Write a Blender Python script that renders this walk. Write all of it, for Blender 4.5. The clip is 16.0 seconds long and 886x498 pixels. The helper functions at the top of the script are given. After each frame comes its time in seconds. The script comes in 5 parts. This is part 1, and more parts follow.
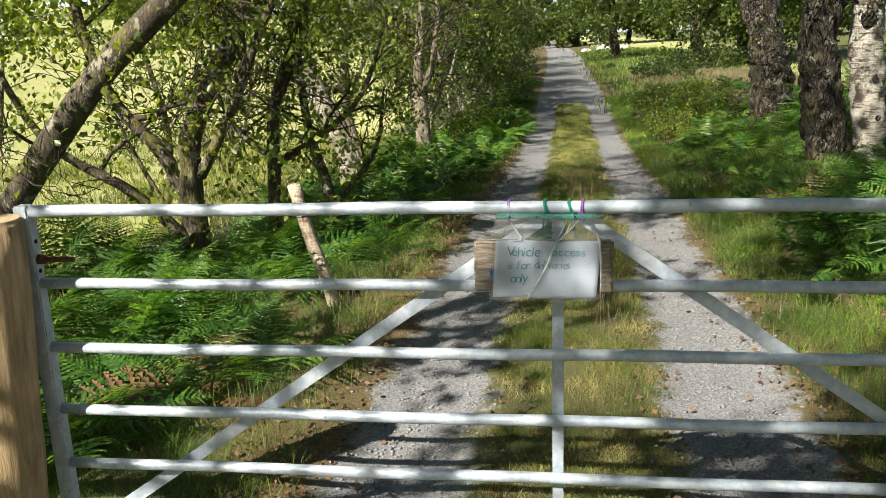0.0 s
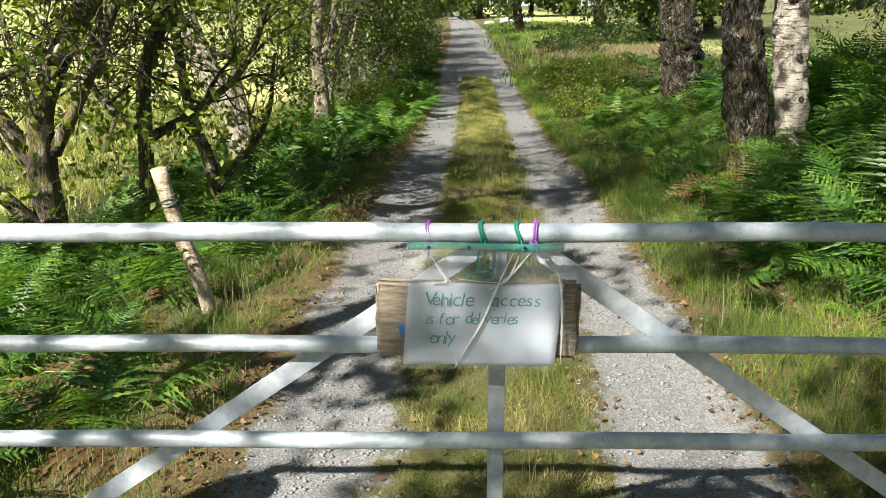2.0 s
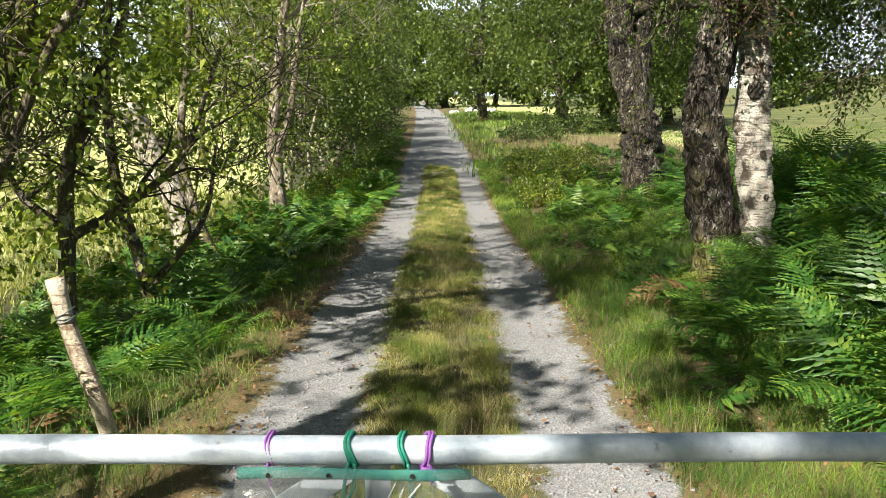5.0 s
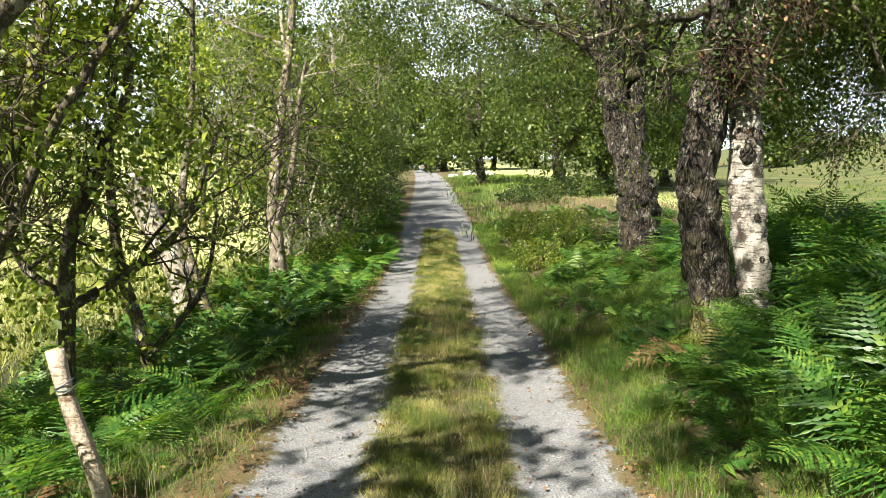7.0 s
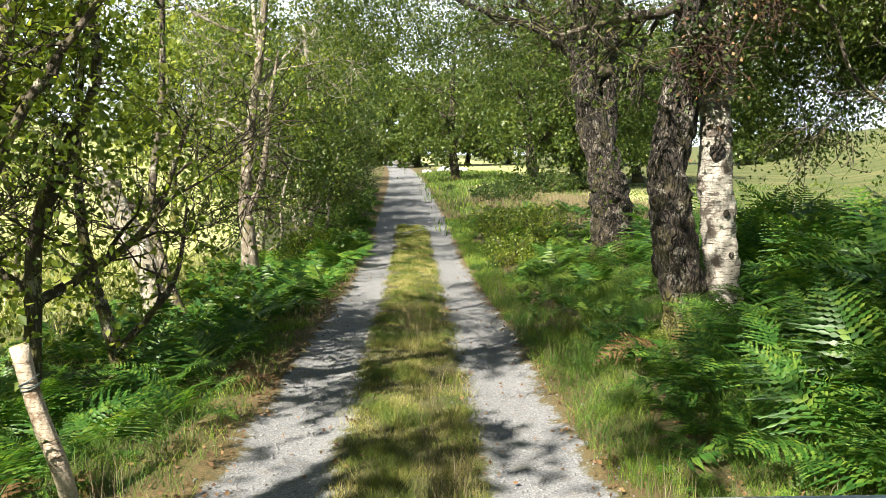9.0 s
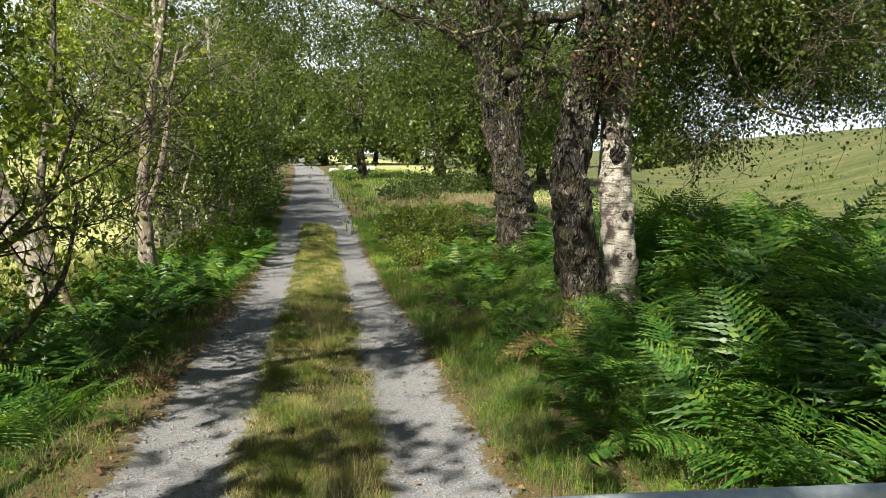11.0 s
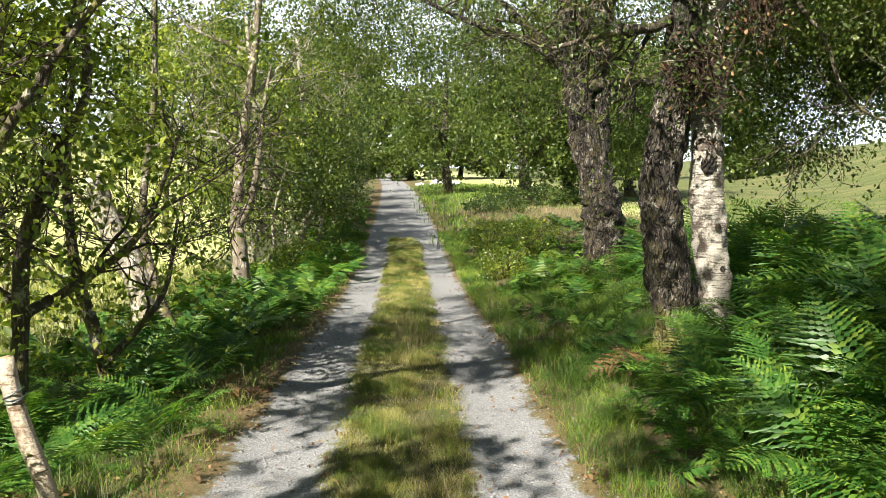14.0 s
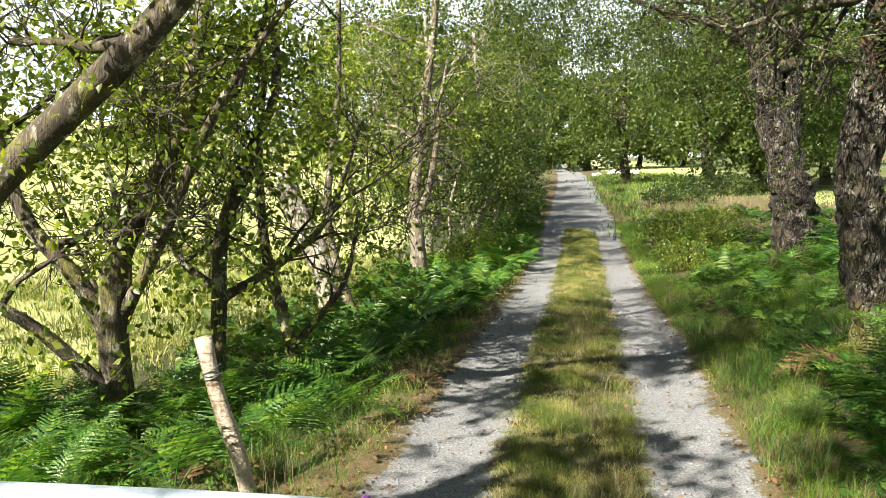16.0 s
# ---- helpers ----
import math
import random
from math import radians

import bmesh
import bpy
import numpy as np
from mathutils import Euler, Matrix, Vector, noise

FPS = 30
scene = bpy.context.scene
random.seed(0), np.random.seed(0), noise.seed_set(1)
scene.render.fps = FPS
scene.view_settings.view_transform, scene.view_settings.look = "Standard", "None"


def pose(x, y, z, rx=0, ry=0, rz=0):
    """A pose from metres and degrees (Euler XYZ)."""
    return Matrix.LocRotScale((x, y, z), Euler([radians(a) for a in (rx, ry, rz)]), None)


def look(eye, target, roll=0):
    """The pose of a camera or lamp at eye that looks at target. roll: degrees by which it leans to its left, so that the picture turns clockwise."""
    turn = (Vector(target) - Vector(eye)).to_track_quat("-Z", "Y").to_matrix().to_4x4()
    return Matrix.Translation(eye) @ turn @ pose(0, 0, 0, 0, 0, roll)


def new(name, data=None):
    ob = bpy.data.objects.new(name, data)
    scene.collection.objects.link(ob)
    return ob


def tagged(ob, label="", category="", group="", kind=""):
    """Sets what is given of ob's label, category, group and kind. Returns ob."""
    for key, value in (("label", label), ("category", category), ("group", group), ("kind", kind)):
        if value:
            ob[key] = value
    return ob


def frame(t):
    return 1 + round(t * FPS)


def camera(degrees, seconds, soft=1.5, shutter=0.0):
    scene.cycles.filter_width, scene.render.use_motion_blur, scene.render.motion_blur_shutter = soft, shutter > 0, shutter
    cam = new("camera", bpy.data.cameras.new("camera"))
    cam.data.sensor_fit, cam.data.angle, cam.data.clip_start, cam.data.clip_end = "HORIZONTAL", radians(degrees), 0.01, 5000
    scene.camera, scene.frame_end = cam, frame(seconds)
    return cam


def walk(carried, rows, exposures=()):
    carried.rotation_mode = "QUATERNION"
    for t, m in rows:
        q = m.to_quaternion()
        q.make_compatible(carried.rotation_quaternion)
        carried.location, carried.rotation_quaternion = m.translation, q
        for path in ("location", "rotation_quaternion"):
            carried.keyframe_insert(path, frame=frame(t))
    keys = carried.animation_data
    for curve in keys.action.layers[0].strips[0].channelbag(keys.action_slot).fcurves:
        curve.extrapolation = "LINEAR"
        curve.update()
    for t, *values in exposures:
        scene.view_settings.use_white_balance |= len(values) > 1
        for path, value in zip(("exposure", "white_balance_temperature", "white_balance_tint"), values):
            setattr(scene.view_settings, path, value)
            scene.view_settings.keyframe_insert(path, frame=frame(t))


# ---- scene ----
cam = camera(56.2, 16.0, soft=0.55)
METRES, EYE, TILT, LEAN, TURN = 1.76, 1.57, -14.3, 2.0, 8.8
ROWS = [
    (0.0, 0.0, 0.0, 0.0, 0.0, 0.0, -0.0),
    (0.5, 0.0096, 0.0761, 0.0087, -5.46, -0.71, 0.04),
    (1.0, 0.075, 0.1849, 0.0283, -5.7, -0.94, -0.12),
    (1.5, 0.0662, 0.2942, 0.0454, -6.18, -1.51, -0.21),
    (2.0, 0.0161, 0.4173, 0.0755, -6.74, -1.93, -0.12),
    (2.5, 0.0377, 0.5003, 0.0869, -8.5, -2.58, -0.06),
    (3.0, 0.1181, 0.6018, 0.1022, -8.57, -3.15, -0.53),
    (3.5, 0.11, 0.6594, 0.1221, -8.76, -3.95, -0.36),
    (4.0, 0.0776, 0.6915, 0.1244, -9.11, -4.76, -0.06),
    (4.5, 0.1002, 0.6867, 0.1413, -8.87, -3.58, -0.26),
    (5.0, 0.1285, 0.6764, 0.1637, -9.0, 3.9, -0.14),
    (7.5, 0.1314, 0.6479, 0.1743, -8.8, 8.24, 0.55),
    (8.0, 0.1314, 0.6482, 0.1733, -8.69, 7.84, 0.57),
    (10.5, 0.1552, 0.6671, 0.1732, -15.33, 7.99, 0.72),
    (11.0, 0.1585, 0.671, 0.1715, -17.11, 7.78, 1.07),
    (11.5, 0.1792, 0.6646, 0.1704, -21.76, 7.49, 2.0),
    (12.0, 0.1738, 0.6705, 0.1709, -21.25, 7.33, 1.98),
    (12.5, 0.1615, 0.6746, 0.1701, -20.59, 7.78, 1.81),
    (13.0, 0.1524, 0.6715, 0.1699, -19.04, 8.09, 1.65),
    (13.5, 0.1474, 0.6657, 0.1728, -13.5, 8.8, 0.87),
    (14.0, 0.1477, 0.6635, 0.1731, -11.25, 8.8, 0.48),
    (14.5, 0.1482, 0.6657, 0.1717, -9.85, 8.59, 0.41),
    (15.0, 0.153, 0.6656, 0.1713, -7.64, 8.47, 0.06),
    (15.5, 0.159, 0.6677, 0.1695, -3.66, 8.31, -0.6),
    (16.0, 0.1623, 0.6628, 0.1688, 0.68, 8.08, -1.54),
]
walk(cam, [(t, pose(0, 0, EYE, TILT, LEAN, TURN) @ pose(METRES * x, METRES * y, METRES * z, 90 + pitch, roll, yaw)) for t, x, y, z, yaw, pitch, roll in ROWS], [(0.0, 1.21), (0.5, 1.5), (2.0, 1.43), (4.0, 1.35), (5.0, 1.54), (8.0, 1.75), (10.5, 1.53), (11.2, 1.09), (12.2, 0.9), (13.0, 1.18), (13.5, 1.48), (14.0, 1.68), (16.0, 1.75)])

# ---- world and sun ----
SUN_FROM = Vector((-0.57, -0.82, 0.84))
world = bpy.data.worlds.new("sky_world")
scene.world = world
world.use_nodes = True
wn = world.node_tree.nodes
sky = wn.new("ShaderNodeTexSky")
sky.sky_type, sky.sun_disc = "NISHITA", False
sky.sun_elevation, sky.sun_rotation = radians(40), radians(215)
sky.air_density, sky.dust_density = 1.0, 1.0
wn["Background"].inputs["Strength"].default_value = 0.028
world.node_tree.links.new(sky.outputs[0], wn["Background"].inputs["Color"])
sun_data = bpy.data.lights.new("sun", "SUN")
sun_data.energy, sun_data.angle, sun_data.color = 5.0, radians(0.53), (1.0, 0.92, 0.77)
sun = new("sun", sun_data)
sun.matrix_world = look(SUN_FROM * 60, (0, 0, 0))


# ---- materials ----
def material(name):
    m = bpy.data.materials.new(name)
    m.use_nodes = True
    nt = m.node_tree
    return m, nt, nt.nodes["Principled BSDF"]


def node(nt, kind, **values):
    n = nt.nodes.new(kind)
    for key, value in values.items():
        n.inputs[key].default_value = value
    return n


def ramp(nt, source, stops):
    n = nt.nodes.new("ShaderNodeValToRGB")
    els = n.color_ramp.elements
    while len(els) < len(stops):
        els.new(0.5)
    for e, (p, c) in zip(els, stops):
        e.position, e.color = p, (*c, 1)
    nt.links.new(source, n.inputs["Fac"])
    return n.outputs["Color"]


def noise_tex(nt, scale, detail=4.0, rough=0.6, coords=None):
    n = node(nt, "ShaderNodeTexNoise", Scale=scale, Detail=detail, Roughness=rough)
    if coords is not None:
        nt.links.new(coords, n.inputs["Vector"])
    return n.outputs["Fac"]


def obj_coords(nt, scale=(1, 1, 1)):
    tc = nt.nodes.new("ShaderNodeTexCoord")
    mp = nt.nodes.new("ShaderNodeMapping")
    mp.inputs["Scale"].default_value = scale
    nt.links.new(tc.outputs["Object"], mp.inputs["Vector"])
    return mp.outputs["Vector"]


def blend(nt, fac, a, b, mode="MIX"):
    n = nt.nodes.new("ShaderNodeMix")
    n.data_type, n.blend_type = "RGBA", mode
    for sock, v in ((n.inputs[0], fac), (n.inputs[6], a), (n.inputs[7], b)):
        if isinstance(v, (int, float)):
            sock.default_value = v
        elif isinstance(v, tuple):
            sock.default_value = (*v, 1)
        else:
            nt.links.new(v, sock)
    return n.outputs[2]


def sums(nt, op, a, b=None, clamp=False):
    n = nt.nodes.new("ShaderNodeMath")
    n.operation, n.use_clamp = op, clamp
    for i, v in enumerate((a, b)):
        if v is None:
            continue
        if isinstance(v, (int, float)):
            n.inputs[i].default_value = v
        else:
            nt.links.new(v, n.inputs[i])
    return n.outputs[0]


def step(nt, v, lo, hi):
    n = nt.nodes.new("ShaderNodeMapRange")
    n.interpolation_type = "SMOOTHSTEP"
    n.inputs["From Min"].default_value, n.inputs["From Max"].default_value = lo, hi
    nt.links.new(v, n.inputs["Value"])
    return n.outputs[0]


def bump(nt, bsdf, height, strength, distance):
    b = node(nt, "ShaderNodeBump", Strength=strength, Distance=distance)
    nt.links.new(height, b.inputs["Height"])
    nt.links.new(b.outputs[0], bsdf.inputs["Normal"])


def leaf_material(name, stops, glow, rough=0.5, share=0.45, patch=0.9, weight=0.4):
    """Thin leaf: colour varies leaf by leaf, and light comes through it."""
    m, nt, p = material(name)
    geo = nt.nodes.new("ShaderNodeNewGeometry")
    info = nt.nodes.new("ShaderNodeObjectInfo")
    mixed = sums(nt, "FRACT", sums(nt, "ADD", geo.outputs["Random Per Island"], info.outputs["Random"]))
    big = step(nt, noise_tex(nt, patch, 3, 0.6, obj_coords(nt)), 0.3, 0.7)
    vary = sums(nt, "ADD", sums(nt, "MULTIPLY", mixed, 1 - weight), sums(nt, "MULTIPLY", big, weight))
    colour = ramp(nt, vary, stops)
    nt.links.new(colour, p.inputs["Base Color"])
    p.inputs["Roughness"].default_value = rough
    tr = nt.nodes.new("ShaderNodeBsdfTranslucent")
    nt.links.new(blend(nt, 1.0, colour, glow, "MULTIPLY"), tr.inputs["Color"])
    mx = node(nt, "ShaderNodeMixShader", Fac=share)
    nt.links.new(p.outputs[0], mx.inputs[1])
    nt.links.new(tr.outputs[0], mx.inputs[2])
    nt.links.new(mx.outputs[0], nt.nodes["Material Output"].inputs["Surface"])
    return m


LEAF = leaf_material("leaf_green", [(0.1, (0.05, 0.085, 0.014)), (0.5, (0.11, 0.155, 0.025)), (0.9, (0.31, 0.34, 0.055))], (2.0, 2.1, 0.8), 0.38)
LEAF_BIRCH = leaf_material("leaf_birch", [(0.1, (0.03, 0.055, 0.013)), (0.5, (0.062, 0.098, 0.02)), (0.9, (0.145, 0.178, 0.033))], (1.9, 2.0, 1.0), 0.4)
LEAF_HEDGE = leaf_material("leaf_hedge", [(0.1, (0.022, 0.045, 0.01)), (0.5, (0.055, 0.09, 0.016)), (0.9, (0.14, 0.17, 0.028))], (2.0, 2.1, 0.9), 0.5, 0.4)
LEAF_DARK = leaf_material("leaf_ivy", [(0.1, (0.02, 0.04, 0.012)), (0.6, (0.05, 0.085, 0.02)), (0.9, (0.11, 0.14, 0.03))], (1.6, 1.7, 1.0))
FERN = leaf_material("bracken_green", [(0.1, (0.024, 0.08, 0.015)), (0.5, (0.058, 0.15, 0.022)), (0.92, (0.2, 0.28, 0.042))], (2.0, 2.0, 1.0), 0.45, 0.35)
FERN_DRY = leaf_material("bracken_dry", [(0.2, (0.1, 0.055, 0.025)), (0.8, (0.2, 0.12, 0.05))], (1.4, 1.3, 1.0), 0.7, 0.25)
GRASS = leaf_material("grass_blades", [(0.1, (0.05, 0.095, 0.014)), (0.5, (0.15, 0.19, 0.03)), (0.7, (0.29, 0.27, 0.085)), (0.95, (0.48, 0.41, 0.21))], (1.5, 1.5, 1.0), 0.6, 0.3, 2.6, 0.6)
GRASS_GREEN = leaf_material("verge_grass_blades", [(0.1, (0.022, 0.065, 0.009)), (0.5, (0.075, 0.15, 0.017)), (0.9, (0.25, 0.33, 0.045))], (1.7, 1.7, 1.0), 0.6, 0.35, 1.6, 0.5)
GRASS_FIELD = leaf_material("pasture_grass_blades", [(0.1, (0.08, 0.13, 0.022)), (0.5, (0.23, 0.26, 0.06)), (0.9, (0.4, 0.38, 0.16))], (1.4, 1.4, 1.0), 0.6, 0.35)
LITTER = leaf_material("fallen_leaves", [(0.1, (0.08, 0.04, 0.02)), (0.5, (0.17, 0.095, 0.045)), (0.9, (0.3, 0.19, 0.09))], (1.2, 1.1, 1.0), 0.7, 0.15)
HEATH = leaf_material("dry_tall_grass", [(0.1, (0.12, 0.1, 0.055)), (0.6, (0.21, 0.17, 0.1)), (0.95, (0.33, 0.27, 0.17))], (1.2, 1.2, 1.0), 0.7, 0.25)


def bark_material(name, dark, mid, light, moss, stretch=7.0, relief=0.02, cracks=1.0, moss_share=0.65, plates=34.0):
    m, nt, p = material(name)
    co = obj_coords(nt, (1, 1, 1 / stretch * 1.2))
    vor = node(nt, "ShaderNodeTexVoronoi", Scale=plates)
    vor.feature = "DISTANCE_TO_EDGE"
    wob = nt.nodes.new("ShaderNodeTexNoise")
    wob.inputs["Scale"].default_value = 9.0
    nt.links.new(co, wob.inputs["Vector"])
    nt.links.new(blend(nt, 0.3, co, wob.outputs["Color"]), vor.inputs["Vector"])
    crack = sums(nt, "MAXIMUM", step(nt, vor.outputs["Distance"], 0.0, 0.2), 1.0 - cracks)
    fine = noise_tex(nt, 60, 6, 0.7, co)
    patch = noise_tex(nt, 5, 4, 0.65, obj_coords(nt))
    base = ramp(nt, fine, [(0.3, dark), (0.55, mid), (0.75, light)])
    base = blend(nt, crack, dark, base)
    base = blend(nt, sums(nt, "MULTIPLY", step(nt, noise_tex(nt, 2.6, 4, 0.65, obj_coords(nt, (1, 1, 0.5))), 0.5, 0.62), 0.75), base, dark)
    lichen = step(nt, noise_tex(nt, 9, 6, 0.75, obj_coords(nt, (1, 1, 0.6))), 0.55, 0.6)
    base = blend(nt, sums(nt, "MULTIPLY", lichen, 0.75), base, light)
    base = blend(nt, sums(nt, "MULTIPLY", step(nt, patch, 0.48, 0.66), moss_share), base, moss)
    sep = nt.nodes.new("ShaderNodeSeparateXYZ")
    nt.links.new(obj_coords(nt), sep.inputs[0])
    foot = sums(nt, "ADD", sep.outputs["Z"], sums(nt, "MULTIPLY", patch, 1.1))
    base = blend(nt, sums(nt, "MULTIPLY", step(nt, foot, 0.92, 0.66), 0.75), base, (0.16, 0.15, 0.025))
    nt.links.new(base, p.inputs["Base Color"])
    p.inputs["Roughness"].default_value = 0.9
    bump(nt, p, sums(nt, "ADD", crack, sums(nt, "MULTIPLY", fine, 0.5)), 1.0, relief)
    return m


BARK = bark_material("bark_rough", (0.014, 0.011, 0.009), (0.085, 0.066, 0.052), (0.34, 0.31, 0.27), (0.07, 0.062, 0.02), stretch=3.4, relief=0.06, plates=15.0)
BARK_TWIG = bark_material("bark_mossy", (0.035, 0.027, 0.02), (0.09, 0.072, 0.052), (0.36, 0.34, 0.28), (0.15, 0.14, 0.032), cracks=0.3, moss_share=0.8)
BARK_LIMB = bark_material("bark_limb", (0.03, 0.023, 0.017), (0.075, 0.058, 0.042), (0.17, 0.15, 0.12), (0.07, 0.065, 0.02), cracks=0.2)
BARK_ASH = bark_material("bark_ash", (0.09, 0.072, 0.055), (0.22, 0.185, 0.145), (0.56, 0.52, 0.45), (0.14, 0.12, 0.05), cracks=0.25, moss_share=0.5)
BARK_PALE = bark_material("bark_pale", (0.14, 0.12, 0.095), (0.38, 0.34, 0.29), (0.6, 0.58, 0.52), (0.2, 0.18, 0.08), cracks=0.3)


def birch_material(name, low, high, mark, start):
    m, nt, p = material(name)
    lines = noise_tex(nt, 13, 6, 0.75, obj_coords(nt, (0.55, 0.55, 5.0)))
    blot = noise_tex(nt, 4.5, 5, 0.7, obj_coords(nt, (1, 1, 0.8)))
    fine = noise_tex(nt, 70, 4, 0.6, obj_coords(nt))
    base = ramp(nt, fine, [(0.3, low), (0.7, high)])
    base = blend(nt, step(nt, lines, start, start + 0.08), base, mark)
    base = blend(nt, step(nt, blot, start - 0.02, start + 0.1), base, mark)
    nt.links.new(base, p.inputs["Base Color"])
    p.inputs["Roughness"].default_value = 0.75
    bump(nt, p, sums(nt, "SUBTRACT", fine, lines), 0.8, 0.012)
    return m


BARK_BIRCH = birch_material("bark_birch", (0.28, 0.255, 0.22), (0.52, 0.495, 0.45), (0.07, 0.056, 0.045), 0.52)
STAKE = birch_material("peeled_birch", (0.36, 0.28, 0.2), (0.6, 0.53, 0.44), (0.16, 0.1, 0.06), 0.55)


def ground_material():
    m, nt, p = material("lane_ground")
    at = nt.nodes.new("ShaderNodeAttribute")
    at.attribute_name = "across"
    geo = nt.nodes.new("ShaderNodeNewGeometry")
    pos = geo.outputs["Position"]
    sep = nt.nodes.new("ShaderNodeSeparateXYZ")
    nt.links.new(pos, sep.inputs[0])
    n1 = noise_tex(nt, 1.6, 5, 0.65, pos)
    n2 = noise_tex(nt, 9, 5, 0.7, pos)
    n3 = noise_tex(nt, 60, 4, 0.7, pos)
    wob = sums(nt, "ADD", sums(nt, "MULTIPLY", sums(nt, "SUBTRACT", n1, 0.5), 0.42), sums(nt, "MULTIPLY", sums(nt, "SUBTRACT", n2, 0.5), 0.4))
    u = sums(nt, "ADD", at.outputs["Fac"], wob)
    mid = sums(nt, "ABSOLUTE", u)
    rut = sums(nt, "ABSOLUTE", sums(nt, "SUBTRACT", mid, 0.68))
    in_rut = step(nt, rut, 0.31, 0.22)
    far = step(nt, sums(nt, "ADD", sep.outputs["Y"], sums(nt, "MULTIPLY", n1, 3.0)), 23.0, 25.5)
    in_far = sums(nt, "MULTIPLY", far, step(nt, mid, 1.05, 0.95))
    gravel_mask = sums(nt, "MAXIMUM", in_rut, in_far)
    stone = node(nt, "ShaderNodeTexVoronoi", Scale=110.0)
    nt.links.new(pos, stone.inputs["Vector"])
    gravel = ramp(nt, stone.outputs["Color"], [(0.0, (0.11, 0.116, 0.132)), (0.5, (0.19, 0.196, 0.213)), (1.0, (0.31, 0.315, 0.325))])
    gravel = blend(nt, sums(nt, "MULTIPLY", step(nt, n2, 0.5, 0.75), 0.45), gravel, (0.24, 0.2, 0.15))
    turf = ramp(nt, n3, [(0.25, (0.035, 0.045, 0.014)), (0.55, (0.09, 0.085, 0.03)), (0.8, (0.2, 0.16, 0.075))])
    litter = ramp(nt, n3, [(0.3, (0.06, 0.032, 0.017)), (0.55, (0.17, 0.09, 0.045)), (0.75, (0.3, 0.18, 0.09))])
    edge = sums(nt, "MULTIPLY", step(nt, mid, 0.9, 1.05), step(nt, sums(nt, "ADD", mid, sums(nt, "MULTIPLY", n1, 1.2)), 2.3, 1.7))
    right = sums(nt, "MULTIPLY", step(nt, sums(nt, "ABSOLUTE", sums(nt, "SUBTRACT", u, 1.6)), 0.22, 0.06), step(nt, n1, 0.5, 0.62))
    soil = blend(nt, sums(nt, "MULTIPLY", sums(nt, "MAXIMUM", sums(nt, "MULTIPLY", edge, 0.55), sums(nt, "MULTIPLY", right, 0.5)), 0.8), turf, litter)
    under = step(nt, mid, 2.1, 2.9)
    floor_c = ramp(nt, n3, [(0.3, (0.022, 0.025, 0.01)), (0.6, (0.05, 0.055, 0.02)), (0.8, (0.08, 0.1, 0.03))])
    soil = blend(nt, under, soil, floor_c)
    stretch = nt.nodes.new("ShaderNodeMapping")
    stretch.inputs["Scale"].default_value = (0.5, 1.6, 1.0)
    nt.links.new(pos, stretch.inputs["Vector"])
    f1 = noise_tex(nt, 0.5, 7, 0.7, stretch.outputs["Vector"])
    field = ramp(nt, sums(nt, "ADD", sums(nt, "MULTIPLY", f1, 0.7), sums(nt, "MULTIPLY", n2, 0.3)), [(0.3, (0.25, 0.29, 0.09)), (0.5, (0.4, 0.41, 0.17)), (0.68, (0.52, 0.48, 0.27))])
    field = blend(nt, sums(nt, "MULTIPLY", n3, 0.3), field, (0.14, 0.18, 0.03))
    hill_grain = step(nt, noise_tex(nt, 4.0, 8, 0.8, stretch.outputs["Vector"]), 0.4, 0.62)
    hill = ramp(nt, sums(nt, "ADD", sums(nt, "MULTIPLY", f1, 0.6), sums(nt, "MULTIPLY", n2, 0.4)), [(0.4, (0.04, 0.062, 0.014)), (0.5, (0.085, 0.11, 0.026)), (0.6, (0.24, 0.195, 0.09))])
    hill = blend(nt, sums(nt, "MULTIPLY", hill_grain, 0.6), hill, (0.07, 0.095, 0.022))
    field = blend(nt, sums(nt, "MULTIPLY", step(nt, sep.outputs["X"], 2.0, 4.0), sums(nt, "MAXIMUM", step(nt, sep.outputs["X"], 8.0, 12.0), step(nt, sep.outputs["Y"], 24.0, 18.0))), field, hill)
    out_r = step(nt, sums(nt, "ADD", u, sums(nt, "MULTIPLY", far, 4.5)), 6.5, 8.5)
    out_l = step(nt, u, -4.2, -5.2)
    soil = blend(nt, sums(nt, "MAXIMUM", out_r, out_l), soil, field)
    nt.links.new(blend(nt, gravel_mask, soil, gravel), p.inputs["Base Color"])
    p.inputs["Roughness"].default_value = 0.95
    h = sums(nt, "ADD", sums(nt, "MULTIPLY", stone.outputs["Distance"], 0.8), sums(nt, "ADD", n3, n2))
    bump(nt, p, h, 0.45, 0.012)
    return m


GROUND = ground_material()


